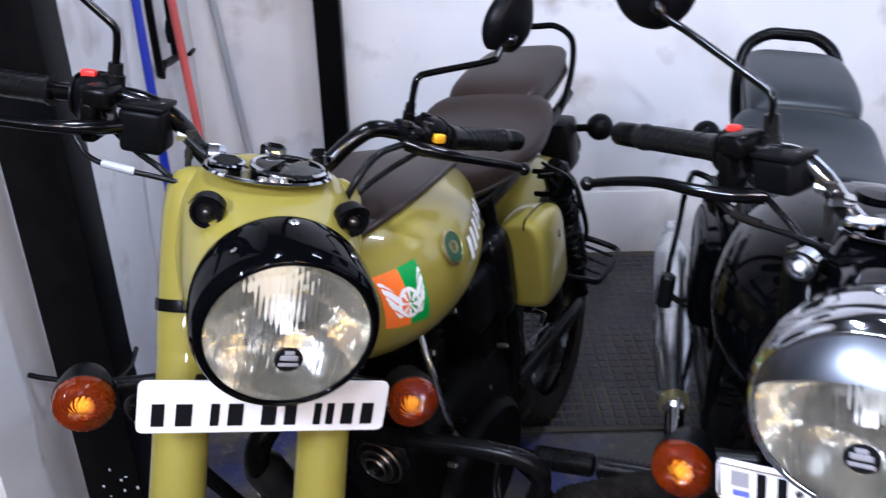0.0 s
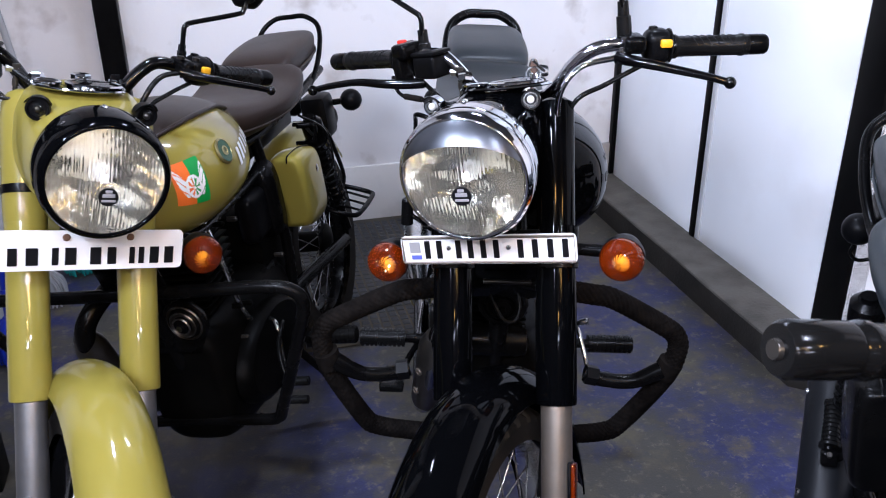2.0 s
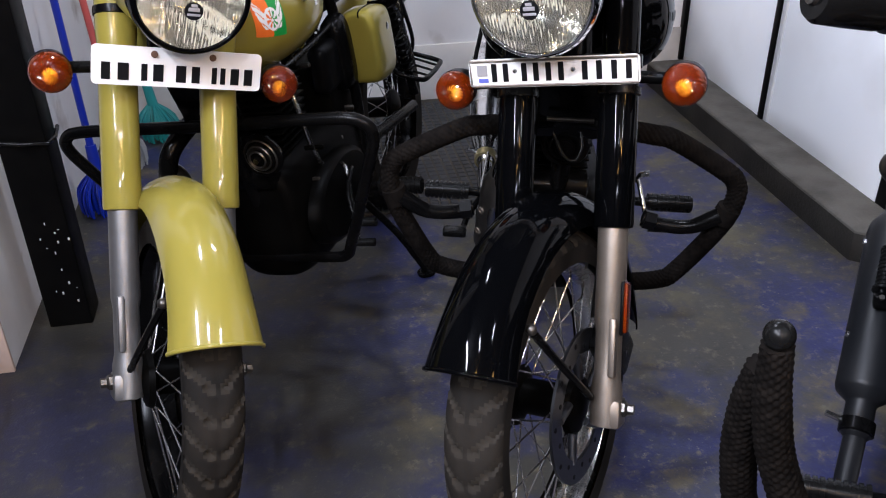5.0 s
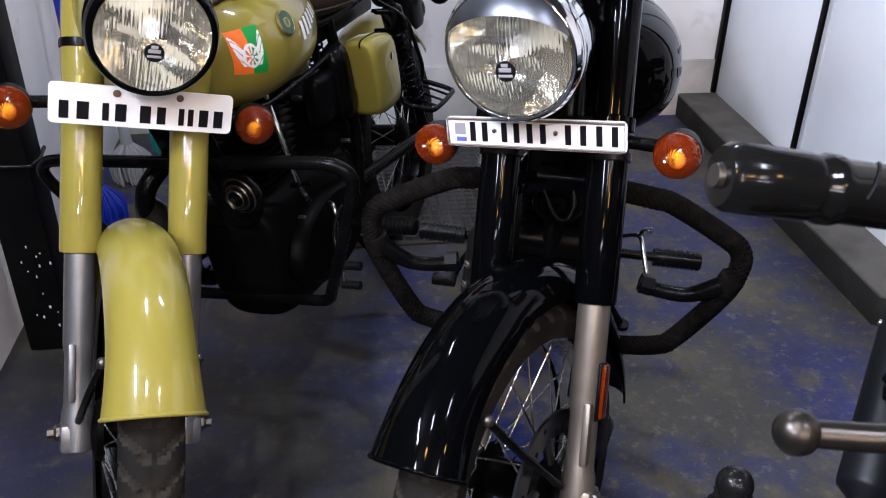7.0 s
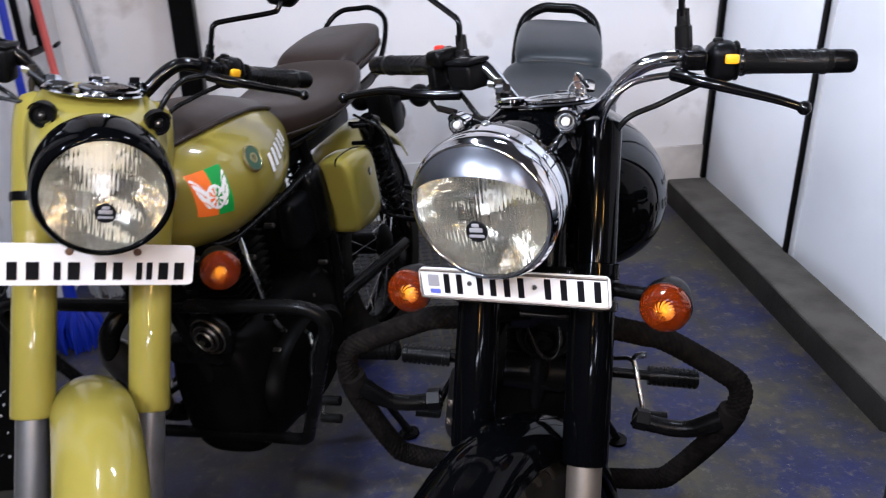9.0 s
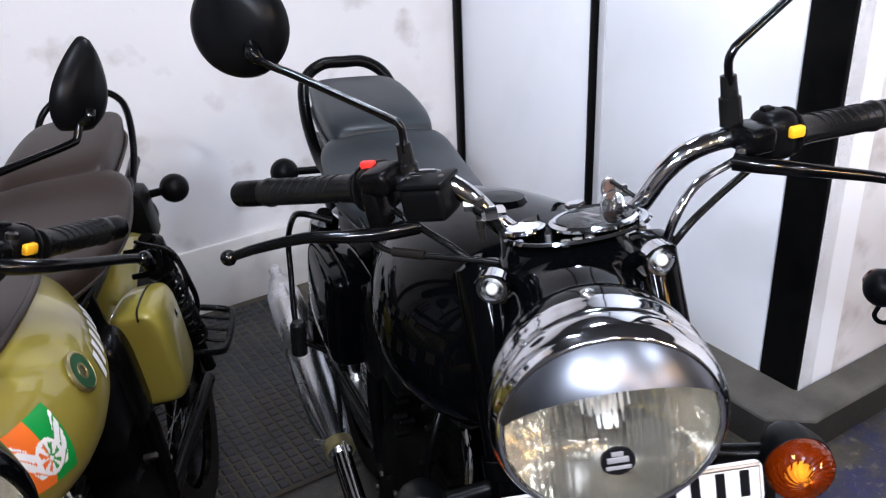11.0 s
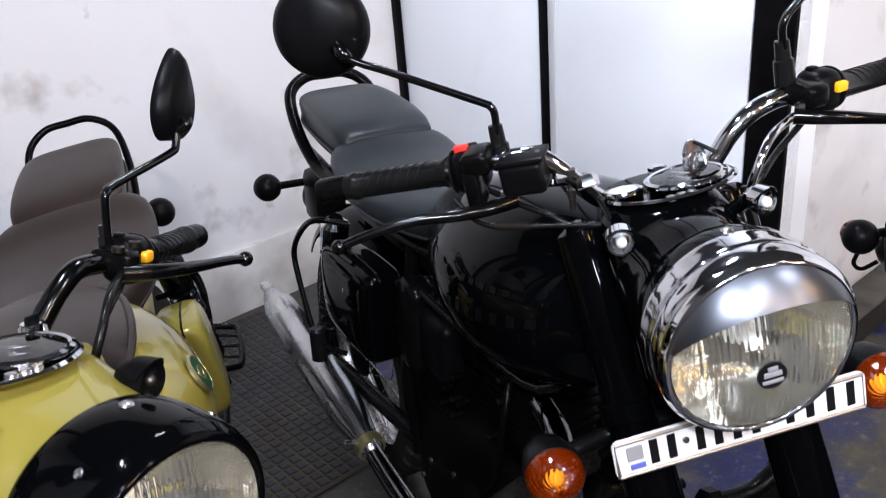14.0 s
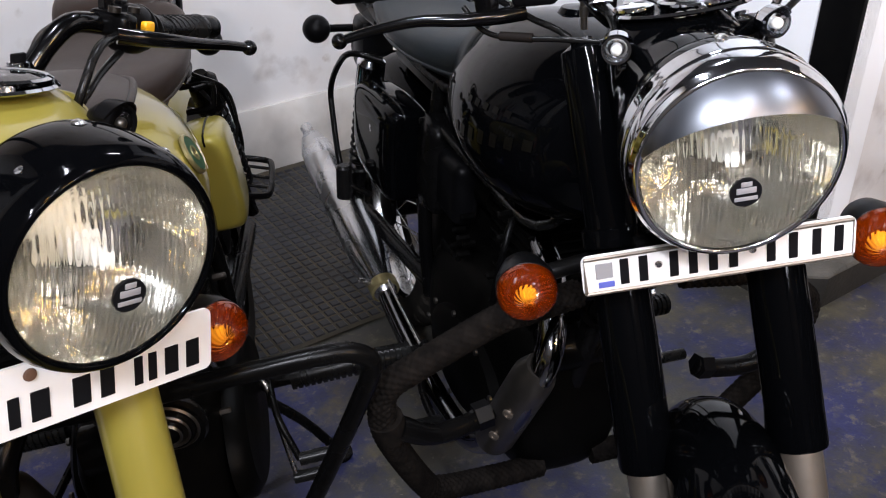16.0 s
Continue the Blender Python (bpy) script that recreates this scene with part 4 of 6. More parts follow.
    if chrome_bike:
        # bright peak over the top of the glass
        rings = []
        for i in range(25):
            a = radians(18 + 144 * i / 24)
            s = math.sin(math.pi * i / 24)
            top = lens_c + face * 0.0135 + (sidev * math.cos(a) + upv * math.sin(a)) * 0.0945
            edge = 0.0285 + 0.036 * s
            mid = lens_c + face * (0.0185 + 0.014 * s) + sidev * math.cos(a) * 0.0930 + upv * (edge + (math.sin(a) * 0.0935 - edge) * 0.55)
            end = lens_c + face * (0.0200 + 0.022 * s) + sidev * math.cos(a) * 0.0925 + upv * edge
            back = end - face * 0.0015 - upv * 0.0008
            midb = mid - face * 0.0015
            rings.append([top, mid, end, back, midb])
        fp("headlight_peak", smooth(loft(rings, False, False), 50), "brushed", light, "polished metal headlight peak")
    # instruments on top of the nacelle
    tilt = Vector((0, 0.17 if chrome_bike else 0.10, 1)).normalized()
    o = Vector((0.019, 0.338, 1.0565)) if chrome_bike else Vector((0, 0.324, 1.0615))
    bm = lathe([(0.001, 0.0), (0.058, 0.0), (0.0605, 0.002), (0.058, 0.0045), (0.055, 0.0045), (0.053, 0.003), (0.001, 0.003)], o, tilt, 48)
    for v in bm.verts:
        v.co.x = v.co.x * 1.28 - 0.008
    fp("instrument_plate", bm, "chrome", nacelle)
    big = o + Vector((0.016, 0.0, 0.003))
    fp("speedometer", lathe([(0.043, 0.0), (0.047, 0.003), (0.047, 0.006), (0.043, 0.008), (0.040, 0.007), (0.040, 0.005), (0.001, 0.005)], big, tilt, 40), "chrome", nacelle, "round speedometer with a chrome bezel")
    fp("dial_face", lathe([(0.0395, 0.0), (0.0395, 0.001), (0.001, 0.001)], big + tilt * 0.0046, tilt, 32), "dial" if chrome_bike else "ink", nacelle)
    fp("dial_glass", lathe([(0.040, 0.0), (0.02, 0.002), (0.001, 0.003)], big + tilt * 0.0065, tilt, 32), "clear", nacelle)
    fp("dial_needle", box((0.003, 0.028, 0.001), big + Vector((0, 0.006, 0)) + tilt * 0.0062, 0.0003, Matrix.Rotation(0.8, 3, "Z")), "steel", nacelle)
    small = o + Vector((-0.056, 0.006, 0.003))
    fp("fuel_gauge", lathe([(0.019, 0.0), (0.022, 0.002), (0.022, 0.005), (0.019, 0.0065), (0.017, 0.005), (0.001, 0.005)], small, tilt, 28), "chrome", nacelle)
    fp("gauge_face", lathe([(0.0165, 0.0), (0.0165, 0.001), (0.001, 0.001)], small + tilt * 0.0048, tilt, 24), "dial" if chrome_bike else "ink", nacelle)
    for k in range(3):
        fp("warning_light", lathe([(0.001, 0), (0.006, 0), (0.005, 0.005), (0.001, 0.006)], o + Vector((-0.02 + 0.012 * k, -0.046 + 0.001 * k, 0.006)), tilt, 12), "steel", nacelle)
    for sx in (-1, 1):
        fp("stem_nut", lathe([(0.001, -0.004), (0.0135, -0.004), (0.0135, 0.007), (0.011, 0.011), (0.001, 0.011)], (sx * 0.066, fork_y(1.06) - 0.002, 1.066 if chrome_bike else 1.056), UP, 6, 30), "chrome", nacelle)
    nut = 0.7 if chrome_bike else 1.0
    fp("stem_nut", lathe([(r * nut, h * nut * nut) for r, h in ((0.001, 0), (0.019, 0), (0.0195, 0.003), (0.0165, 0.004), (0.0165, 0.014), (0.014, 0.017), (0.001, 0.017))], o + Vector((0.004, 0.055, -0.004)), tilt, 6, 30), "chrome", nacelle)
    if chrome_bike:
        key = fp("ignition_key", ball(0.0065, (0.058, 0.3715, 1.079), None, 18, (1.0, 0.36, 1.8)), "leather_tag", None, "key with a worn brown grip left in the ignition")
        ring = [Vector((0.058 + 0.0072 * math.cos(a), 0.3715, 1.079 + 0.0125 * math.sin(a))) for a in np.linspace(0, 2 * math.pi, 25)]
        fp("key_edge", tube(ring, 0.0018, 8, 1, False), "steel", key)
        loop = [Vector((0.058 + 0.012 * math.cos(a), 0.362 + 0.004 * math.sin(2 * a), 1.068 + 0.013 * math.sin(a))) for a in np.linspace(0, 2 * math.pi, 25)]
        fp("key_ring", tube(loop, 0.0012, 6, 1, False), "steel", key)
        fp("key_strap", tube([(0.060, 0.366, 1.090), (0.070, 0.354, 1.084), (0.080, 0.348, 1.076)], 0.0024, 8, 4), "rubber", key)
    else:
        key = fp("ignition_key", box((0.018, 0.004, 0.022), (0.058, 0.372, 1.068), 0.003, Matrix.Rotation(0.3, 3, "Z")), "black_plastic", None, "key left in the ignition")
    fp("key_barrel", lathe([(0.001, 0), (0.011, 0), (0.010, 0.018), (0.001, 0.019)], (0.058, 0.372, 1.050 if chrome_bike else 1.052), tilt, 16), "chrome", key)
    # pilot lamps
    for sx in (-1, 1):
        p = Vector((sx * 0.078, 0.242, 1.059)) if chrome_bike else Vector((sx * 0.081, 0.239, 1.045))
        q = 0.82 if chrome_bike else 1.0
        d = Vector((sx * 0.25, -1, 0.05)).normalized()
        pl = fp("pilot_lamp", lathe([(r * q, h * q) for r, h in ((0.001, -0.026), (0.011, -0.025), (0.017, -0.014), (0.019, 0.004), (0.018, 0.009), (0.015, 0.009), (0.014, 0.004), (0.001, 0.004))], p, d, 24), "chrome" if chrome_bike else "black_plastic", None, extras["pilot"])
        fp("pilot_lens", lathe([(r * q, h * q) for r, h in ((0.014, 0.003), (0.011, 0.010), (0.005, 0.013), (0.001, 0.0135))], p, d, 20), "clear", pl)
        fp("pilot_bracket", tube([p - d * 0.012, p - d * 0.022 + Vector((-sx * 0.012, 0.006, -0.012)), (sx * 0.045, p.y + 0.03, 1.030)], 0.008, 10, 3), "black_paint" if chrome_bike else "black_plastic", pl)
        fp("pilot_bulb", ball(0.006, p + d * 0.006, None, 10), "bulb" if chrome_bike else "dark_alloy", pl)
        rings = []
        for i in range(11):
            a = radians(20 + 140 * i / 10)
            e = d.cross(Vector((0, 0, 1))).normalized()
            uu = e.cross(d)
            v = e * math.cos(a) + uu * math.sin(a)
            rings.append([p + (v * r + d * (h + k * math.sin(math.pi * i / 10))) * q for r, h, k in ((0.0205, -0.008, 0), (0.0215, 0.006, 0.008), (0.0200, 0.006, 0.008), (0.019, -0.008, 0))])
        fp("pilot_hood", smooth(loft(rings, True, True), 40), "chrome" if chrome_bike else "black_plastic", pl)
    # ---------- number plate with plain bars
    pw, ph = 0.285, extras["plate_height"]
    pc = Vector((0, 0.165, 0.868 - ph / 2))
    pn = Vector((0, -1, 0.10)).normalized()
    pu = Vector((0, 0.10, 1)).normalized()
    bm = bmesh.new()
    bmesh.ops.create_cube(bm, size=1)
    bmesh.ops.scale(bm, vec=(pw, ph, 0.0035), verts=bm.verts)
    bmesh.ops.bevel(bm, geom=[e for e in bm.edges if abs(e.verts[0].co.z - e.verts[1].co.z) > 0.001], offset=0.008, segments=5, profile=0.5, affect="EDGES")
    bmesh.ops.transform(bm, matrix=Matrix.Translation(pc) @ Matrix((Vector((1, 0, 0)), pu, -pn)).transposed().to_4x4(), verts=bm.verts)
    plate = fp("number_plate", smooth(bm, 30), "plate_white", None, "white number plate with plain dark bars")
    front = pc + pn * 0.0025

    def plate_bars(widths, height, x0, z0, gap, material, name="character_bar"):
        x = x0
        for w in widths:
            if w > 0:
                fp(name, box((w, height, 0.0014), front + Vector((x + w / 2, 0, 0)) + pu * (z0 + height / 2), 0.0005, Matrix((Vector((1, 0, 0)), pu, -pn)).transposed(), seg=1), material, plate)
            x += abs(w) + gap

    if chrome_bike:
        rim_pts = [front + Vector((sx * (pw / 2 - 0.003), 0, 0)) + pu * sz * (ph / 2 - 0.003) for sx, sz in ((-1, -1), (1, -1), (1, 1), (-1, 1), (-1, -1))]
        fp("plate_edge", tube(rim_pts, 0.0022, 6, 1), "alloy", plate)
        for x in (-0.098, -0.078, -0.046, -0.026, -0.005, 0.016, 0.055, 0.078, 0.102, 0.125):
            plate_bars([0.0092], 0.030, x - 0.0045, -0.014, 0, "ink")
        plate_bars([0.018], 0.018, -0.128, -0.004, 0, "grey_ink", "hologram")
        plate_bars([0.017], 0.007, -0.126, -0.015, 0, "blue_ink", "print_bar")
        for x in (-0.062, 0.036):
            fp("plate_rivet", lathe([(0.001, 0), (0.0042, 0), (0.003, 0.002), (0.001, 0.0025)], front + Vector((x, 0, 0)) + pu * 0.003, pn, 12), "steel", plate)
    else:
        for x, w in ((-0.120, 0.014), (-0.092, 0.018), (-0.058, 0.010), (-0.035, 0.017), (0.003, 0.017), (0.028, 0.014), (0.060, 0.009), (0.075, 0.009), (0.096, 0.015), (0.120, 0.015)):
            plate_bars([w], 0.029, x - w / 2, -0.024, 0, "ink")
        for x in (-0.042, 0.056):
            fp("plate_screw", lathe([(0.001, 0), (0.0062, 0), (0.005, 0.002), (0.001, 0.0025)], front + Vector((x, 0, 0)) + pu * (ph / 2 - 0.011), pn, 14), "rust", plate)
    fp("plate_bracket", box((0.16, 0.02, 0.03), pc + Vector((0, 0.035, 0.0)), 0.004), "black_satin", plate)
    # ---------- indicators
    for sx in (-1, 1):
        c = Vector((sx * 0.199, 0.228, 0.797))
        d = Vector((0, -1, 0))
        ind = fp("front_indicator", lathe([(0.001, -0.062), (0.012, -0.058), (0.026, -0.040), (0.0345, -0.015), (0.036, 0.0), (0.0335, 0.002)], c, d, 28), "black_plastic", None, "round indicator with an amber lens")
        rings = []
        for i, (r, h) in enumerate(((0.0350, 0.0), (0.0350, 0.008), (0.0338, 0.0130), (0.0315, 0.0172), (0.0285, 0.0206), (0.0250, 0.0230), (0.0210, 0.0249), (0.0168, 0.0263), (0.0124, 0.0273), (0.0080, 0.0279), (0.0036, 0.0282), (0.0002, 0.0283))):
            rings.append([c + d * (h + (0.0011 if (i + k) % 2 and 1 < i < 11 else 0)) + (Vector((1, 0, 0)) * math.cos(2 * math.pi * k / 44) + Vector((0, 0, 1)) * math.sin(2 * math.pi * k / 44)) * r for k in range(44)])
        fp("amber_lens", loft(rings, True, False), "amber", ind)
        fp("indicator_bulb", ball(0.0115, c + Vector((0, -0.002, -0.006)), None, 16, (1.0, 1.0, 1.15)), "bulb", ind)
        fp("indicator_bowl", lathe([(0.034, 0.001), (0.026, -0.010), (0.016, -0.016), (0.006, -0.019), (0.001, -0.0195)], c, d, 24), "lamp_bowl", ind)
        fp("indicator_stalk", tube([c + Vector((-sx * 0.02, 0.025, 0)), c + Vector((-sx * 0.09, 0.035, 0.004)), (sx * 0.10, fork_y(0.82) - 0.02, 0.82)], 0.0105, 12, 3), "black_satin", ind)
    # ---------- handlebar
    hb = extras["bar"]
    grow = extras.get("grip_grow", 0.0)
    on_bar = True
    pts = [(0, 0.402, 1.022), (0.05, 0.402, 1.024), (0.078, 0.402, 1.046), (0.105, 0.406, 1.078), (0.135, 0.412, 1.098), (0.175, 0.424, 1.104), (0.215, 0.440, 1.097), (0.251, 0.456, 1.090), (0.372 + grow, 0.512 + grow * 0.465, 1.0777 - grow * 0.1)]
    pts = [(-x, y, z) for x, y, z in pts[:0:-1]] + pts
    pts[0] = extras.get("bar_tip", pts[0])
    pts = [(x, y, z - (extras.get("right_droop" if x < 0 else "left_droop", 0.0) if abs(x) > 0.15 and (x > 0 or i) else 0)) for i, (x, y, z) in enumerate(pts)]
    handlebar = fp("handlebar", tube(pts, 0.0115, 16, 5), hb, None, extras["bar_label"])
    fp("bar_clamp", box((0.075, 0.030, 0.026), (0, 0.402, 1.022), 0.008), "chrome" if chrome_bike else "black_satin", handlebar)
    for sx in (-1, 1):
        a, b = Vector((sx * 0.256, 0.458, 1.0895)), Vector((sx * (0.372 + grow + (0.014 if sx < 0 else 0)), 0.512 + grow * 0.465, 1.0777 - grow * 0.1))
        if sx < 0:
            a -= (b - a).normalized() * extras.get("grip_inner", 0.0)
            b = Vector(extras.get("bar_tip", b))
        droop = extras.get("right_droop" if sx < 0 else "left_droop", 0.0)
        a.z -= droop
        if sx > 0:
            b.z -= droop
        ax = (b - a).normalized()
        L = (b - a).length
        prof = [(0.001, 0), (0.0195, 0), (0.0195, 0.004), (0.0172, 0.007), (0.0172, L * 0.12), (0.0166, L * 0.13), (0.0166, L * 0.84), (0.0182, L * 0.86), (0.0182, L * 0.90), (0.0168, L * 0.92), (0.0168, L * 0.96), (0.001, L * 0.96)]
        prof = [(r * extras.get("grip_fat", 1.0), h) for r, h in prof]
        g = fp("grip", lathe(prof, a, ax, 24), extras.get("grip_skin", "rubber"), None, "ribbed black rubber grip")
        cap = 0.045 if sx < 0 else 0.034
        fp("bar_end", lathe([(0.001, 0), (0.0158, 0), (0.0164, 0.003), (0.0166, cap * 0.5), (0.0163, cap - 0.004), (0.0140, cap), (0.001, cap)], a + ax * L * 0.94, ax, 28), extras.get("grip_skin", "black_satin"), handlebar)
        fp("end_bolt", lathe([(0.001, 0), (0.0062, 0), (0.0055, 0.003), (0.001, 0.003)], a + ax * (L * 0.94 + cap), ax, 14), "dark_alloy", handlebar)
        for k in range(7):
            q = a + ax * L * (0.2 + 0.09 * k)
            up3 = (Vector((0, 0, 1)) - ax * ax.z).normalized()
            f3 = Vector((ax.y, -ax.x, 0)).normalized() * sx
            fp("grip_groove", tube([q + (up3 * math.cos(w) + f3 * math.sin(w)) * 0.0168 * extras.get("grip_fat", 1.0) + ax * 0.008 * w for w in (-0.7, -0.2, 0.3, 0.8, 1.3)], 0.0007, 6, 2), "ink", g)
        # switch pod
        c = Vector((extras.get("left_pod", 0.232), 0.447, 1.094 - droop)) if sx > 0 else Vector((-0.208, 0.437, 1.094 - droop))
        up2 = (Vector((0, 0, 1)) - ax * ax.z).normalized()
        fw = ax.cross(up2) * (-sx)
        if fw.y > 0:
            fw = -fw
        rot = Matrix((ax, fw, up2)).transposed()
        pod = fp("switch_pod", box((0.046, 0.050, 0.056), c, 0.018, rot, seg=5), "black_plastic", None)
        fp("pod_seam", lathe([(0.0262, -0.0012), (0.0275, -0.0012), (0.0275, 0.0012), (0.0262, 0.0012)], c + ax * 0.019, ax, 28), "rubber", pod)
        bt = extras.get("button", (0.026, 0.008, 0.008)) if sx > 0 else (0.004, 0.028, 0.004)
        fp("switch_button", box((0.019, 0.010, 0.013), c + fw * bt[0] + up2 * bt[1] + ax * bt[2], 0.003, rot), "yellow" if sx > 0 else "red", pod)
        fp("switch_knob", box((0.014, 0.012, 0.008), c + up2 * 0.027 - fw * 0.006 - ax * 0.006, 0.003, rot), "black_plastic", pod)
        # lever with perch and ball
        inward = extras.get("perch_in", 0.0) if sx > 0 else 0.0
        perch = Vector((sx * (0.192 - inward), 0.431, 1.106 - inward * 0.6))
        fp("lever_perch", box((0.036 - inward * 0.6, 0.05, 0.028), perch + fw * 0.018, 0.008, rot, seg=3), "black_satin", handlebar)
        sag = extras.get("lever_sag", 0.0)
        lvp = [Vector((sx * x, y, z - sag * u - (0.024 if sx < 0 else 0.012) * (1 - u))) for x, y, z, u in ((0.178, 0.396, 1.100, 0), (0.205, 0.384, 1.097, 0.05), (0.240, 0.379, 1.091, 0.2), (0.280, 0.384, 1.081, 0.45), (0.320, 0.389, 1.071, 0.75), (0.352, 0.389, 1.062, 1))]
        if extras.get("low_lever") and sx < 0:
            lvp = [Vector(v) for v in extras["low_lever"]]
        l0 = lvp[0]
        lv = fp("brake_lever" if sx < 0 else "clutch_lever", tube(lvp, [0.010, 0.009, 0.0078, 0.0066, 0.006, 0.0055], 12, 6), extras["lever"], None)
        fp("lever_ball", ball(0.0095, lvp[-1], None, 16), extras["lever"], lv)
        fp("pivot_bolt", lathe([(0.001, 0), (0.007, 0), (0.007, 0.006), (0.001, 0.006)], l0 + up2 * 0.009 + Vector((sx * 0.008, 0, 0)), up2, 6, 30), "steel", lv)
        if sx < 0:
            rc = perch + Vector((0.044, -0.030, -0.025))
            res = fp("brake_reservoir", box((0.054, 0.044, 0.040 if chrome_bike else 0.054), rc - up2 * (0 if chrome_bike else 0.007), 0.007, rot, seg=3), "black_plastic", None, "black brake fluid reservoir with a flat lid")
            fp("reservoir_lid", box((0.057, 0.047, 0.007), rc + Vector((0, 0, 0.0235)), 0.003, rot), "black_plastic", res, "textured black lid")
            for u in (-1, 1):
                fp("lid_screw", lathe([(0.001, 0), (0.0036, 0), (0.003, 0.0012), (0.001, 0.0014)], rc + ax * u * 0.021 + up2 * 0.0265, up2, 10), "dark_alloy", res)
            fp("perch_arm", box((0.020, 0.034, 0.050), perch + fw * 0.026 - up2 * 0.030 + ax * 0.010, 0.006, rot, seg=3), "black_satin", res)
            bj = rc + Vector((0.046, -0.002, -0.012))
            fp("hose_bolt", lathe([(0.001, -0.010), (0.007, -0.010), (0.007, 0.010), (0.001, 0.010)], bj, (1, 0, 0), 6, 30), "dusty_chrome", res)
            fp("banjo", lathe([(0.001, -0.045), (0.0042, -0.045), (0.0042, -0.030), (0.0054, -0.029), (0.0054, -0.018), (0.0042, -0.017), (0.0042, -0.008), (0.0078, -0.007), (0.0078, 0.009), (0.001, 0.010)], bj + Vector((0.006, 0, 0)), (0, 0, 1), 16), "dark_alloy", res)
            fp("switch_cable", tube([(-0.235, 0.420, 1.058), (-0.215, 0.392, 1.038), (-0.185, 0.372, 1.032), (-0.125, 0.352, 1.030), (-0.06, 0.330, 1.026)], 0.0034, 8, 5), "rubber", res)
            fp("cable_sleeve", tube([(-0.195, 0.376, 1.0335), (-0.158, 0.363, 1.0315)], 0.0055, 10, 1), "dull_sleeve" if chrome_bike else "grey_plastic", res)
            fp("brake_hose", tube([bj, bj + Vector((0.03, -0.03, -0.02)), (-0.06, 0.30, 1.03), (0.02, 0.30, 0.96), (0.080, fork_y(0.86) + 0.036, 0.86), (0.088, fork_y(0.68) + 0.036, 0.68), (0.088, 0.10, WR + 0.12)], 0.005, 8, 6), "rubber", res)
        else:
            fp("clutch_cable", tube([l0, (0.13, 0.352, 1.085), (0.10, 0.33, 1.05), (0.085, 0.345, 0.98), (0.06, 0.40, 0.86)], 0.0048, 8, 6), hb if chrome_bike else "rubber", lv)
        fp("throttle_cable" if sx < 0 else "switch_wire", tube([c - up2 * 0.02, (sx * 0.16, 0.40, 1.045), (sx * 0.11, 0.36, 1.02), (sx * 0.06, 0.42, 0.90)], 0.0042, 8, 6), "rubber", handlebar)
        # mirror
        mb = Vector((sx * 0.186, 0.430, 1.108)) + (Vector(extras.get("boot_move", (0, 0, 0))) if sx < 0 else Vector((0, 0, -extras.get("boot_low", 0.0))))
        bk = 1.0 - extras.get("boot_low", 0.0) * 20
        stem_pts = extras["mirror"][sx]
        mir = fp("mirror", tube([mb + Vector((0, 0, 0.045 * bk)), *stem_pts], 0.0048, 10, 5), "black_gloss", None, extras["mirror_label"])
        if sx > 0 and extras.get("boot_low"):
            for h0, r in ((0.0, 0.0105), (0.016, 0.0085), (0.028, 0.0070)):
                fp("mirror_nut", lathe([(0.001, h0), (r, h0), (r, h0 + 0.013), (0.001, h0 + 0.013)], mb + Vector((0, 0, 0.004)), (0, 0.1, 1), 6, 30), "black_gloss", mir)
            for u in (-0.016, 0.020):
                fp("perch_bolt", lathe([(0.001, 0), (0.0068, 0), (0.0068, 0.006), (0.0035, 0.007), (0.001, 0.005)], perch + ax * u + fw * 0.030 + up2 * 0.014, up2, 14), "lever_alloy", mir)
        else:
            fp("mirror_boot", lathe([(0.001, 0), (0.0125, 0), (0.012, 0.03 * bk), (0.0095, 0.032 * bk), (0.0088, 0.054 * bk), (0.001, 0.056 * bk)], mb, (0, 0.1, 1), 16), "rubber", mir)
        mc, mn, mu, rx, rz = extras["mirror_head"][sx]
        mn, mu = Vector(mn).normalized(), Vector(mu)
        ms = mu.cross(mn).normalized()
        mu = mn.cross(ms).normalized()
        end = Vector(stem_pts[-1])
        off = end - Vector(mc)
        seat_at = Vector(mc) - mn * 0.0215 + (off - mn * off.dot(mn)) * 0.62
        fp("mirror_joint", tube([end, (end * 0.45 + seat_at * 0.55) - mn * 0.006, seat_at], [0.0056, 0.0066, 0.0070] if extras.get("egg") else [0.0060, 0.0095, 0.0110], 14, 4), "black_gloss", mir)
        drop = extras.get("egg", 0.0)
        outline = []
        for k in range(40):
            w = 2 * math.pi * k / 40
            outline.append((ms * math.cos(w) * (1 - drop * math.sin(w) - drop * 0.3 * math.sin(w) ** 2) * rx, mu * (math.sin(w) if not drop else max(math.sin(w), -0.90)) * rz))
        rings = []
        for r, h in ((0.02, -0.026), (0.55, -0.024), (0.80, -0.018), (0.95, -0.007), (1.0, 0.003), (0.985, 0.008), (0.93, 0.0085)):
            rings.append([Vector(mc) + mn * (h * 0.75 if drop else h) + (u + v) * r for u, v in outline])
        fp("mirror_shell", smooth(loft(rings, True, True), 50), "black_plastic", mir)
        bm = bmesh.new()
        bm.faces.new([bm.verts.new(Vector(mc) + mn * 0.0078 + (u + v) * 0.93) for u, v in outline])
        fp("mirror_glass", bm, "reflector", mir)
    on_bar = False
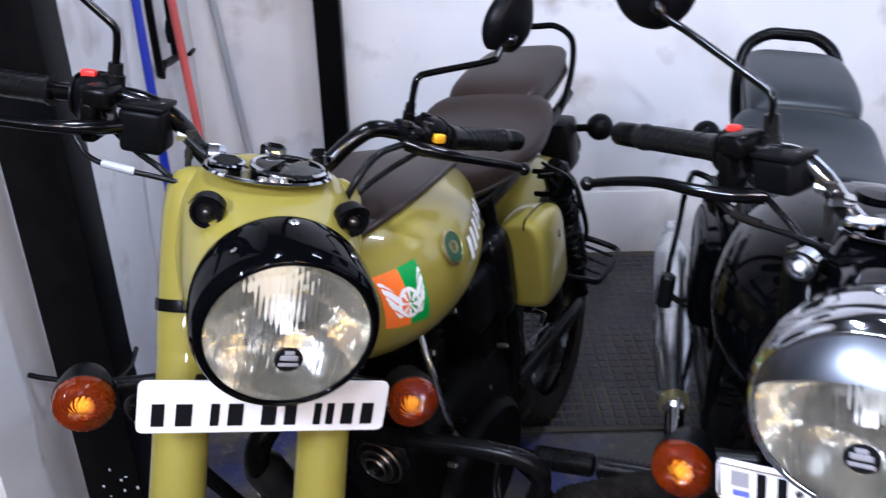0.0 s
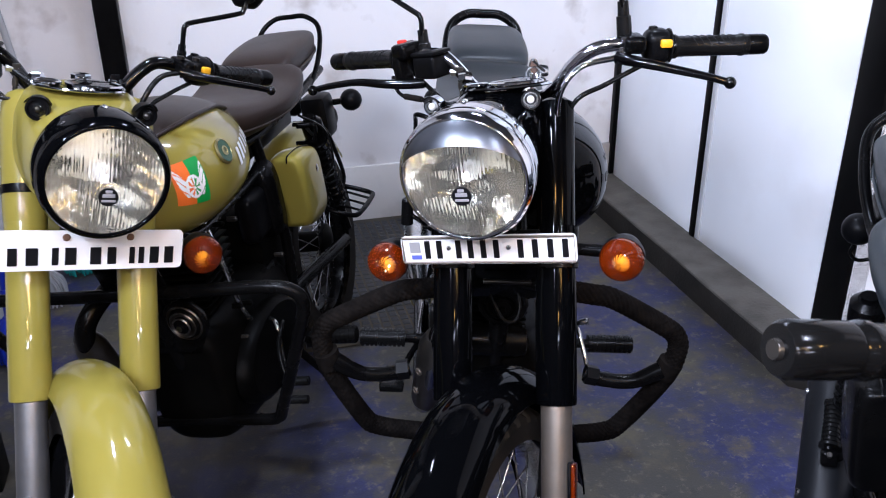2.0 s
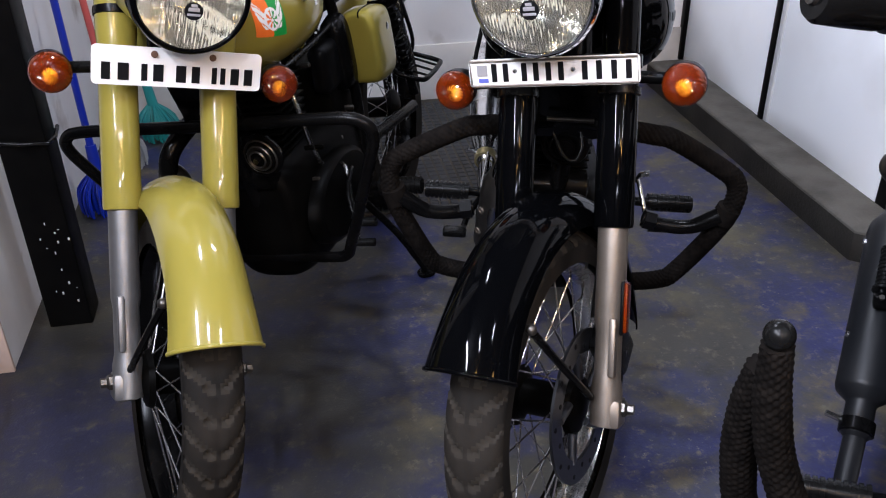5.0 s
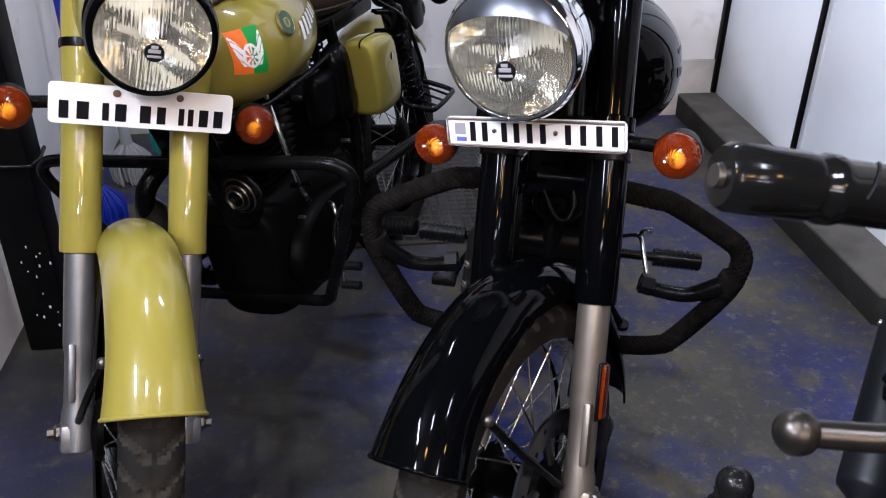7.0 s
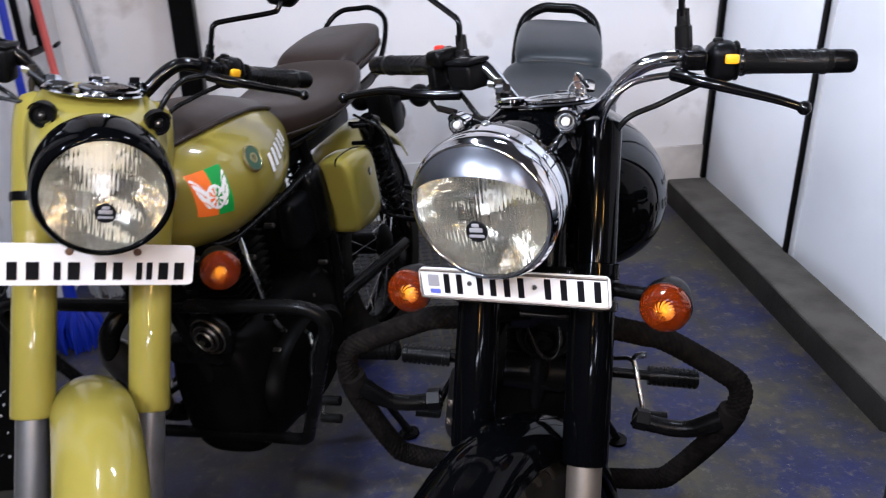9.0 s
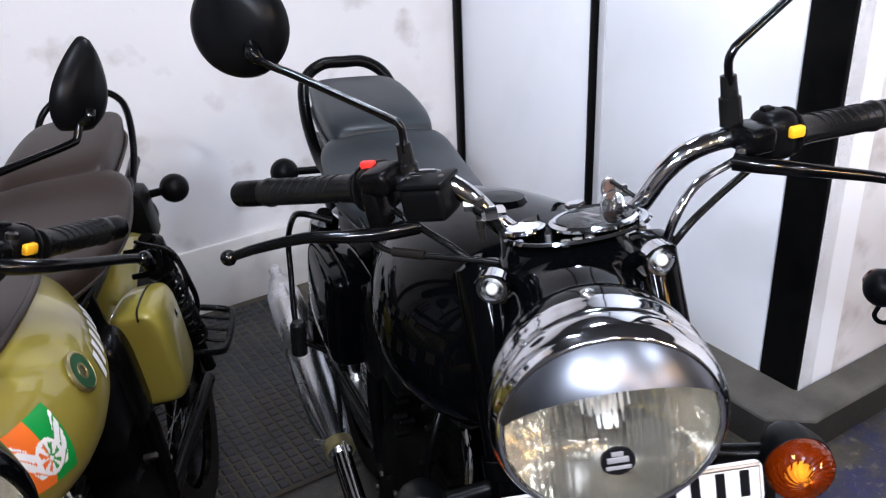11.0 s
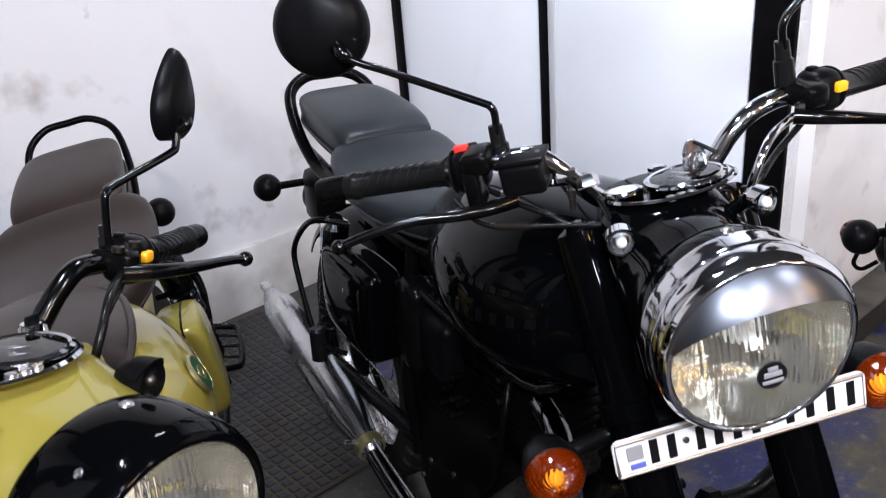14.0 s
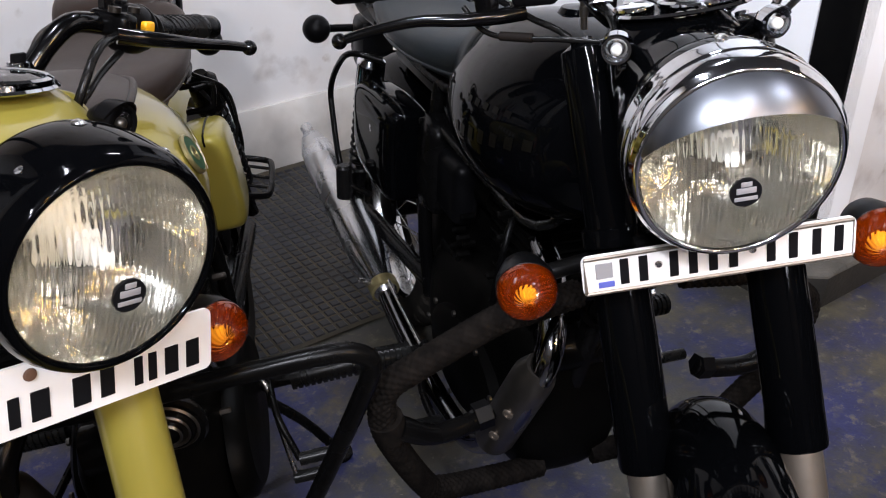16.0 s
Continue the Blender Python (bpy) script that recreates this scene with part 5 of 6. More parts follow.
    # ---------- tank
    rows = spline_rows([(0.365, 0.055, 0.915, 0.800, 2.2, 0.05), (0.380, 0.110, 0.938, 0.765, 2.3, 0.05), (0.42, 0.158, 0.954, 0.728, 2.3, 0.06), (0.50, 0.186, 0.962, 0.705, 2.3, 0.06),
                        (0.59, 0.188, 0.958, 0.700, 2.3, 0.07), (0.70, 0.166, 0.940, 0.702, 2.3, 0.08), (0.80, 0.126, 0.910, 0.716, 2.2, 0.09), (0.88, 0.085, 0.878, 0.742, 2.2, 0.09), (0.92, 0.045, 0.850, 0.77, 2.1, 0.05)], 5)
    lift = extras.get("tank_lift", 0.0)
    rows = [(r[0], r[1] * extras.get("tank_wide", 1.0), r[2] + lift, r[3] + lift * 0.8, *r[4:]) for r in rows]
    sect = rows
    tank = bp("fuel_tank", smooth(loft([oval(y, w, zt, zb, 44, e, drop=d) for y, w, zt, zb, e, d in rows]), 50), paint, None, extras["tank"])

    def on_tank(y, phi, off=0.0):
        """A place on the tank's skin, and its normal, at y and an angle round the section."""
        def at(yy, ph):
            cols = [[r[k] for r in sect] for k in range(6)]
            w, zt, zb, e, d = (float(np.interp(yy, cols[0], c)) for c in cols[1:])
            c, s = math.cos(ph), math.sin(ph)
            px, pz = math.copysign(abs(c) ** (2 / e), c), math.copysign(abs(s) ** (2 / e), s)
            return Vector((w * px * (1 - d * pz), yy, (zt + zb) / 2 + (zt - zb) / 2 * pz))
        p = at(y, phi)
        n = (at(y + 0.004, phi) - at(y - 0.004, phi)).cross(at(y, phi + 0.02) - at(y, phi - 0.02)).normalized()
        if n.dot(p - Vector((0, 0.64, 0.82))) < 0:
            n = -n
        return p + n * off, n

    def tank_patch(name, y0, y1, p0, p1, material, off=0.0015, shape=None, n=14, text=""):
        """A thin patch that follows the tank; y0..y1 along, p0..p1 round it; shape(u, v) keeps a part of it."""
        bm = bmesh.new()
        grid = {}
        for i in range(n + 1):
            for k in range(n + 1):
                u, v = i / n, k / n
                grid[i, k] = bm.verts.new(on_tank(y0 + (y1 - y0) * u, p0 + (p1 - p0) * v, off)[0])
        for i in range(n):
            for k in range(n):
                if shape is None or shape((i + 0.5) / n, (k + 0.5) / n):
                    bm.faces.new((grid[i, k], grid[i + 1, k], grid[i + 1, k + 1], grid[i, k + 1]))
        bmesh.ops.delete(bm, geom=[v for v in bm.verts if not v.link_faces], context="VERTS")
        bmesh.ops.recalc_face_normals(bm, faces=bm.faces)
        return bp(name, smooth(bm, 60), material, tank, text)

    if not chrome_bike and extras.get("sticker"):
        half = math.pi / 2
        # leatherette strap over the tank, with piped edges
        y0, y1 = 0.385, 0.90
        bm = bmesh.new()
        rings = []
        for i in range(41):
            y = y0 + (y1 - y0) * i / 40
            ring = [on_tank(y, half - 0.78 + 1.56 * k / 24, 0.005 + 0.003 * math.sin(math.pi * k / 24))[0] for k in range(25)]
            rings.append(ring + [on_tank(y, half - 0.78 + 1.56 * k / 24, -0.003)[0] for k in range(24, -1, -1)])
        bp("tank_cover", smooth(loft(rings), 40), seat, tank, "dark brown leatherette strap over the tank")
        for s in (-1, 1):
            bp("piping", tube([on_tank(y0 + (y1 - y0) * i / 24, half + s * 0.78, 0.005)[0] for i in range(25)], 0.005, 8, 2), seat, tank)
        for sx in (1, -1):
            fl = (lambda v: v) if sx > 0 else (lambda v: math.pi - v)
            ya, yb, yc, pa, pb = 0.406, 0.437, 0.468, 0.31, -0.30
            tank_patch("flag_sticker", ya, yb, fl(pa), fl(pb), "orange", text="orange and green sticker with a white winged emblem")
            tank_patch("sticker_half", yb, yc, fl(pa), fl(pb), "green")
            def wings(u, v):
                r = math.hypot(u - 0.5, (v - 0.60) * 1.05)
                if r < 0.25:
                    return r > 0.19 or r < 0.04 or (int((math.atan2(v - 0.6, u - 0.5) + math.pi) / math.pi * 8) % 2 == 0 and r > 0.06)
                e, w = abs(u - 0.5), (v - 0.14) / 0.66
                if not 0 < w < 1:
                    return False
                outer, inner = 0.47 - 0.20 * w ** 2, 0.45 - 0.42 * w ** 0.8
                return inner < e < outer and ((v + e * 0.9) * 6.5) % 1 > 0.18
            tank_patch("winged_emblem", ya, yc, fl(pa), fl(pb), "white", 0.0028, wings, 44)
            c, nrm = on_tank(0.548, 0.18 if sx > 0 else math.pi - 0.18, 0.001)
            bd = bp("tank_badge", lathe([(0.001, 0), (0.026, 0), (0.026, 0.003), (0.023, 0.005), (0.022, 0.0035), (0.001, 0.0035)], c, nrm, 32), "brass", tank, "round dark green badge with a brass edge")
            bp("badge_face", lathe([(0.022, 0.003), (0.022, 0.0045), (0.001, 0.0045)], c, nrm, 28), "badge_green", bd)
            bp("badge_emblem", lathe([(0.007, 0.0045), (0.007, 0.0055), (0.010, 0.0055), (0.010, 0.0045)], c, nrm, 16), "brass", bd)
            for k in range(6):
                y = 0.605 + 0.025 * k
                tank_patch("letter_bar", y, y + 0.015, fl(0.12 + 0.035 * k), fl(-0.09 + 0.035 * k), "white", 0.002, None, 3)
    elif extras.get("letters"):
        for sx in (1, -1):
            fl = (lambda v: v) if sx > 0 else (lambda v: math.pi - v)
            for k in range(5):
                tank_patch("letter_bar", 0.470 + 0.024 * k, 0.482 + 0.024 * k, fl(0.30 - 0.016 * k), fl(0.235 - 0.016 * k), "tank_letter", 0.001, None, 3)
            for k in range(7):
                tank_patch("letter_bar", 0.425 + 0.029 * k, 0.439 + 0.029 * k, fl(0.11 - 0.026 * k), fl(0.015 - 0.026 * k), "tank_letter", 0.001, None, 3)
    bp("filler_cap", lathe([(0.001, 0), (0.034, 0), (0.036, 0.006), (0.030, 0.014), (0.001, 0.016)], (0, 0.62, 0.946 + lift), (0, 0.1, 1), 28), "black_paint", tank)
    # ---------- seats
    rows = spline_rows([(0.815, 0.062, 0.880, 0.800, 2.6, 0.1), (0.86, 0.092, 0.880, 0.775, 2.6, 0.1), (0.95, 0.124, 0.866, 0.768, 2.7, 0.1), (1.05, 0.142, 0.858, 0.766, 2.7, 0.1),
                        (1.15, 0.146, 0.866, 0.770, 2.7, 0.1), (1.23, 0.138, 0.888, 0.782, 2.7, 0.1), (1.275, 0.110, 0.885, 0.79, 2.5, 0.1)], 5)
    puff = extras.get("saddle", 0.0)
    rows = [(r[0], r[1] * extras.get("seat_wide", 1.0), r[2] + puff * min(1, max(0, (r[0] - 0.82) / 0.16)), r[3], r[4], r[5]) for r in rows]
    rider = bp("rider_seat", smooth(loft([oval(*r[:4], n=36, e=r[4], drop=-r[5]) for r in rows]), 60), seat, None, extras["seat"])
    bp("seat_piping", tube([(r[1] * 0.93 * s, r[0], r[3] + (r[2] - r[3]) * 0.30) for s in (1,) for r in rows] , 0.004, 8, 1), seat, rider)
    bp("seat_piping", tube([(-r[1] * 0.93, r[0], r[3] + (r[2] - r[3]) * 0.30) for r in rows], 0.004, 8, 1), seat, rider)
    rows = spline_rows([(1.225, 0.088, 0.885, 0.828, 4.0, 0.1), (1.235, 0.103, 0.905, 0.822, 4.2, 0.1), (1.29, 0.111, 0.924, 0.820, 4.6, 0.1), (1.40, 0.110, 0.936, 0.824, 4.8, 0.1), (1.50, 0.102, 0.938, 0.834, 4.6, 0.1), (1.545, 0.085, 0.928, 0.85, 3.4, 0.1)], 6)
    drop = extras.get("seat_drop", 0.0)
    rows = [(r[0], r[1] * (1 - 7 * drop) * extras.get("seat_wide", 1.0), r[2] - drop, r[3] - drop * 0.5, *r[4:]) for r in rows]
    pill = bp("pillion_seat", smooth(loft([oval(*r[:4], n=36, e=r[4], drop=-r[5]) for r in rows]), 60), seat, None, extras["pillion"])
    for s in (-1, 1):
        bp("seat_piping", tube([(s * r[1] * 1.0, r[0], r[3] + (r[2] - r[3]) * 0.35) for r in rows], 0.0035, 8, 1), seat, pill)
    gr = extras["grab_radius"]
    gh = extras["grab_height"]
    gw = extras.get("grab_wide", 1.0)
    gpts = [(0.100, 1.30, 0.78), (0.110, 1.40, 0.79), (0.116, 1.50, 0.85), (0.103, 1.575, gh - 0.035), (0.056, 1.597, gh - 0.003), (0, 1.60, gh)]
    bp("grab_rail", tube([(x * gw, y, z) for x, y, z in gpts] + [(-x * gw, y, z) for x, y, z in gpts[-2::-1]], gr, 14, 6), "black_satin", None, "black tubular grab rail behind the pillion seat")
    # ---------- rear end
    bm = arc_shell(0.368, 34, 128, 0.135, 0.050, n=36)
    bmesh.ops.transform(bm, matrix=Matrix.Translation((0, 1.37, 0.31)) @ Matrix.Rotation(math.pi, 4, "Z"), verts=bm.verts)
    bp("rear_mudguard", bm, paint)
    tail = bp("tail_lamp", lathe([(0.001, -0.03), (0.04, -0.03), (0.045, 0.0), (0.038, 0.02), (0.001, 0.025)], (0, 1.735, 0.60), (0, 1, 0.2), 24), "black_plastic")
    bp("tail_lens", lathe([(0.040, 0.015), (0.034, 0.03), (0.001, 0.036)], (0, 1.735, 0.60), (0, 1, 0.2), 24), "dull_red", tail)
    bp("tail_bracket", box((0.09, 0.10, 0.14), (0, 1.68, 0.62), 0.02), "black_plastic", tail)
    for sx in (-1, 1):
        c = Vector((sx * extras.get("rear_stalk", 0.145), 1.735, 0.648))
        ri = bp("rear_indicator", ball(0.036, c, None, 24), "black_plastic", None, "round black rear indicator")
        bp("indicator_stalk", tube([c, (sx * 0.03, 1.735, 0.645)], 0.010, 10, 1), "black_satin", ri)
        bp("amber_lens", lathe([(0.029, 0.0), (0.024, 0.012), (0.012, 0.018), (0.001, 0.019)], c + Vector((0, 0.0225, 0)), (0, 1, 0), 24), "amber", ri)
        # shock absorber with its spring
        s0, s1 = Vector((sx * 0.138, 1.34, 0.36)), Vector((sx * 0.130, 1.235, 0.735))
        sh = bp("shock_absorber", tube([s0, s1], 0.014, 14, 1), "black_satin")
        sp, d = [], (s1 - s0).normalized()
        e1 = d.orthogonal().normalized()
        e2 = d.cross(e1)
        for k in range(150):
            t = k / 149
            a = t * 2 * math.pi * 11
            sp.append(s0 + (s1 - s0) * (0.22 + 0.58 * t) + (e1 * math.cos(a) + e2 * math.sin(a)) * 0.026)
        bp("spring", tube(sp, 0.0042, 6, 1), "black_satin", sh)
        bp("shock_cap", lathe([(0.001, 0), (0.03, 0), (0.03, 0.06), (0.018, 0.07), (0.001, 0.07)], s0 + (s1 - s0) * 0.80, d, 24), "chrome" if chrome_bike else "black_satin", sh)
        # swing arm and frame tubes
        bp("swing_arm", tube([(sx * 0.10, 0.93, 0.36), (sx * 0.115, 1.37, 0.31)], 0.018, 12, 1), "black_satin")
        bp("frame_tube", tube([(sx * 0.04, 0.43, 0.84), (sx * 0.06, 0.80, 0.785), (sx * 0.085, 0.95, 0.768), (sx * 0.095, 1.25, 0.785), (sx * 0.085, 1.53, 0.800)], 0.012, 12, 5), "black_satin")
        bp("frame_tube", tube([(sx * 0.085, 0.95, 0.768), (sx * 0.105, 0.96, 0.5), (sx * 0.10, 0.93, 0.33)], 0.014, 12, 3), "black_satin")
        # toolbox on the side
        tb_long = extras.get("toolbox_long", 0.92)
        rows = spline_rows([(0.994, 0.040, 0.708, 0.535, 4.0), (0.998, 0.054, 0.720, 0.518, 4.6), (1.02, 0.062, 0.726, 0.508, 5.0), (1.09, 0.062, 0.722, 0.500, 5.0), (1.15, 0.058, 0.708, 0.502, 4.6), (1.170, 0.046, 0.695, 0.515, 4.0), (1.174, 0.030, 0.685, 0.53, 4.0)], 4)
        tb = bp("side_toolbox", smooth(loft([oval(y, w, zt, zb, 32, e, x=sx * 0.130) for y, w, zt, zb, e in [(0.985 + (r[0] - 0.994) * tb_long, r[1] * 0.76, 0.50 + (r[2] - 0.50) * 0.89, *r[3:]) for r in rows]]), 50), paint, None, extras["toolbox"])
        bp("toolbox_seam", tube([(sx * 0.140, 0.985 + (r[0] - 0.994) * tb_long, 0.5005 + (r[2] - 0.50) * 0.89) for r in rows], 0.002, 6, 1), "black_satin", tb)
        bp("battery_cover", smooth(loft([oval(y, w, zt, zb, 28, 3.4, x=sx * 0.095) for y, w, zt, zb in ((0.885, 0.022, 0.69, 0.55), (0.895, 0.032, 0.705, 0.53), (0.945, 0.034, 0.715, 0.52), (0.955, 0.028, 0.705, 0.53))]), 50), "black_satin")
        bp("toolbox_lock", lathe([(0.001, 0), (0.010, 0), (0.010, 0.005), (0.001, 0.006)], (sx * 0.172, 1.09, 0.635), (sx, 0, 0), 16), "chrome", tb)
        # pegs
        px0 = 0.252 if chrome_bike and sx > 0 else 0.195
        peg = bp("foot_peg", tube([(sx * 0.13, 0.78, 0.312), (sx * (px0 + 0.005), 0.78, 0.312)], 0.012, 10, 1), "black_satin")
        prof = [(0.001, 0)]
        for k in range(10):
            prof += [(0.0225, 0.011 * k), (0.0225, 0.011 * k + 0.007), (0.0190, 0.011 * k + 0.0075), (0.0190, 0.011 * k + 0.0105)]
        bp("peg_rubber", lathe(prof + [(0.001, 0.111)], (sx * px0, 0.78, 0.312), (sx, 0, 0), 16), "rubber", peg)
    bp("down_tube", tube([(0, 0.385, 0.84), (0, 0.46, 0.62), (0, 0.53, 0.36)], 0.020, 14, 4), "black_satin")
    bp("front_bracket", box((0.13, 0.02, 0.17), (0, 0.41, 0.70), 0.008, Matrix.Rotation(0.33, 3, "X")), "black_satin")
    if chrome_bike:
        bp("cross_bar", tube([(-0.045, 0.392, 0.672), (0.045, 0.392, 0.672)], 0.005, 8, 1), "lever_alloy")
        bp("wire_loop", tube([(-0.030, 0.400, 0.640), (-0.005, 0.385, 0.598), (0.018, 0.385, 0.592), (0.028, 0.395, 0.615), (0.024, 0.410, 0.640)], 0.0035, 8, 5), "rubber")
    # ---------- engine
    eng = bp("engine", smooth(loft([oval(y, w, zt, zb, 32, 3.2) for y, w, zt, zb in spline_rows([(0.50, 0.07, 0.46, 0.25), (0.53, 0.10, 0.49, 0.20), (0.66, 0.115, 0.50, 0.18), (0.80, 0.115, 0.50, 0.18), (0.92, 0.105, 0.48, 0.20), (0.96, 0.07, 0.44, 0.26)], 4)]), 50), "engine", None, "black single cylinder engine")
    for k in range(11):
        z = 0.495 + 0.0165 * k
        w = 0.076 - 0.0015 * abs(k - 6)
        bp("cooling_fin", box((w * 2, 0.145, 0.006), (0, 0.635 + 0.002 * k, z), 0.0025), "engine", eng)
    bp("cylinder", lathe([(0.048, 0), (0.048, 0.20), (0.001, 0.20)], (0, 0.635, 0.48), (0, 0.1, 1), 24), "engine", eng)
    bp("rocker_cover", box((0.135, 0.14, 0.05), (0, 0.66, 0.69), 0.018, seg=3), "engine", eng)
    for sx, nm in ((1, "primary_cover"), (-1, "timing_cover")):
        rows = [(0.104, 0.0), (0.102, 0.02), (0.090, 0.032), (0.001, 0.036)] if sx > 0 else [(0.085, 0.0), (0.083, 0.018), (0.070, 0.028), (0.001, 0.032)]
        bm = lathe(rows, (sx * 0.108, 0.66, 0.335), (sx, 0, 0), 40)
        for v in bm.verts:
            v.co.y = 0.70 + (v.co.y - 0.66) * 1.75
        cv = bp(nm, bm, "engine", eng)
        for k in range(9):
            a = 2 * math.pi * k / 9
            bp("cover_bolt", lathe([(0.001, 0), (0.006, 0), (0.006, 0.005), (0.001, 0.006)], (sx * 0.128, 0.70 + math.cos(a) * 0.155, 0.335 + math.sin(a) * 0.088), (sx, 0, 0), 6, 30), "dark_alloy", cv)
    bp("carburettor", lathe([(0.001, -0.05), (0.03, -0.05), (0.034, 0.0), (0.026, 0.03), (0.026, 0.06), (0.001, 0.06)], (-0.04, 0.80, 0.62), (0, 1, 0), 20), "engine" if chrome_bike else "alloy", eng)
    bp("starter_motor", lathe([(0.001, -0.07), (0.036, -0.065), (0.038, 0.0), (0.036, 0.06), (0.001, 0.07)], (0.0, 0.52, 0.47), (1, 0, 0.0), 24), "black_satin", eng)
    horn = bp("horn", lathe([(0.001, 0.025), (0.030, 0.025), (0.046, 0.012), (0.050, 0.0), (0.047, -0.006), (0.036, -0.004), (0.032, -0.012), (0.020, -0.010), (0.016, -0.018), (0.001, -0.020)], (extras["horn"][0], extras["horn"][1], extras["horn"][2]), (0.12, 1, 0.1), 36), "black_satin", None, "round ribbed horn")
    for k in range(3):
        r = 0.018 + 0.010 * k
        h = -0.020 + 0.006 * k
        bp("horn_ring", lathe([(r - 0.0022, h + 0.003), (r, h), (r + 0.0022, h + 0.003)], extras["horn"], (0.12, 1, 0.1), 32), "engine" if chrome_bike else "dark_alloy", horn)
    bp("horn_nut", lathe([(0.001, -0.026), (0.007, -0.026), (0.007, -0.018), (0.001, -0.018)], extras["horn"], (0.12, 1, 0.1), 6, 30), "engine" if chrome_bike else "steel", horn)
    rnd = random.Random(11)
    for sx in (-1, 1):
        for k in range(14):
            y, z = rnd.uniform(0.56, 0.95), rnd.uniform(0.40, 0.70)
            x = 0.088 + 0.04 * rnd.random()
            bp("engine_bolt", lathe([(0.001, -0.02), (0.0065, -0.02), (0.0065, 0.0), (0.004, 0.003), (0.001, 0.003)], (sx * x, y, z), (sx, 0, 0), 6, 30), "dark_alloy" if k % 3 and not chrome_bike else "engine", eng)
        bp("oil_line", tube([(sx * 0.075, 0.62, 0.70), (sx * 0.115, 0.58, 0.62), (sx * 0.12, 0.60, 0.50), (sx * 0.11, 0.66, 0.42)], 0.006, 8, 5), "black_satin" if chrome_bike else "steel", eng)
        bp("wiring_loom", tube([(sx * 0.06, 0.40, 0.83), (sx * 0.09, 0.52, 0.70), (sx * 0.085, 0.74, 0.68), (sx * 0.10, 0.92, 0.70)], 0.008, 8, 5), "rubber", eng)
        bp("frame_gusset", box((0.012, 0.10, 0.07), (sx * 0.085, 0.86, 0.44), 0.006), "black_satin", eng)
        bp("air_box", box((0.05, 0.13, 0.12), (sx * 0.085, 0.86, 0.61), 0.02, seg=3), "black_plastic", eng)
    bp("brake_rod", tube([(-0.165, 0.80, 0.31), (-0.15, 1.08, 0.30), (-0.13, 1.33, 0.33)], 0.0045, 8, 3), "black_satin" if extras["guard"] == "ball" else "steel")
    # ---------- exhaust on the right side
    ex = extras["exhaust"]
    raised = extras["guard"] == "ball"
    low = [(-0.148, 0.58, 0.262), (-0.165, 0.72, 0.165), (-0.205, 0.89, 0.112), (-0.216, 0.97, 0.133), (-0.201, 1.07, 0.197)] if raised else [(-0.148, 0.58, 0.262), (-0.152, 0.70, 0.238), (-0.155, 0.90, 0.245), (-0.157, 1.08, 0.275)]
    pipe = bp("exhaust_pipe", tube([(-0.05, 0.575, 0.63), (-0.075, 0.49, 0.625), (-0.115, 0.405, 0.57), (-0.133, 0.42, 0.48), (-0.140, 0.49, 0.345), *low], 0.0205, 18, 6), ex)
    g0, g1 = Vector((-0.127, 0.403, 0.545)), Vector((-0.143, 0.505, 0.325))
    gd = (g1 - g0).normalized()
    gl = (g1 - g0).length
    guard_tube = bp("exhaust_guard", lathe([(0.0215, 0), (0.026, 0.012), (0.032, 0.030), (0.033, 0.045), (0.033, gl - 0.02), (0.030, gl - 0.004), (0.0215, gl)], g0, gd, 24), "dark_alloy", pipe)
    out = Vector((-0.75, -0.66, 0))
    out = (out - gd * out.dot(gd)).normalized()
    for t in (0.42, 0.72):
        bp("guard_bolt", lathe([(0.001, 0), (0.0085, 0), (0.0085, 0.004), (0.004, 0.005), (0.004, 0.003), (0.001, 0.003)], g0 + gd * gl * t + out * 0.032, out, 12), "alloy", guard_tube)
    bp("seat_base", box((0.15, 0.40, 0.06), (0, 1.06, 0.745), 0.015), "black_plastic")
    # added black block that closes the see-through gap behind the engine
    bp("gap_filler", box((0.17, 0.20, 0.22), (0, 0.945, 0.50), 0.02), "engine")
    s0, d = (Vector((-0.201, 1.07, 0.197)), Vector((0.125, 0.834, 0.536))) if raised else (Vector((-0.157, 1.05, 0.272)), Vector((-0.033, 0.61, 0.143)).normalized())
    muffler = [(0.018, -0.01), (0.026, 0.0), (0.028, 0.03), (0.040, 0.10), (0.044, 0.16), (0.044, 0.45), (0.041, 0.52), (0.026, 0.575), (0.0155, 0.59), (0.0155, 0.625), (0.013, 0.625), (0.013, 0.56)]
    if not chrome_bike:
        muffler = [(0.018, -0.01), (0.027, 0.0), (0.027, 0.06), (0.030, 0.066), (0.049, 0.082), (0.052, 0.092), (0.052, 0.43), (0.049, 0.452), (0.036, 0.475), (0.026, 0.49), (0.026, 0.565), (0.022, 0.565), (0.022, 0.50)]
    muf = bp("silencer", lathe(muffler, s0, d, 36), extras["silencer"], None, extras["silencer_label"])
    bp("silencer_clamp", lathe([(0.027, -0.014), (0.032, -0.012), (0.032, 0.012), (0.027, 0.014)], s0 + d * 0.015, d, 28), "brass" if chrome_bike else "black_satin", muf)
    bp("clamp_bolt", tube([s0 + Vector((-0.028, 0.02, 0.018)), s0 + Vector((-0.053, 0.02, 0.028))], 0.006, 8, 1), "steel", muf)
    bp("silencer_bracket", box((0.012, 0.05, 0.09), s0 + d * 0.30 + Vector((0.022, 0, 0.045)), 0.004), "black_satin", muf)
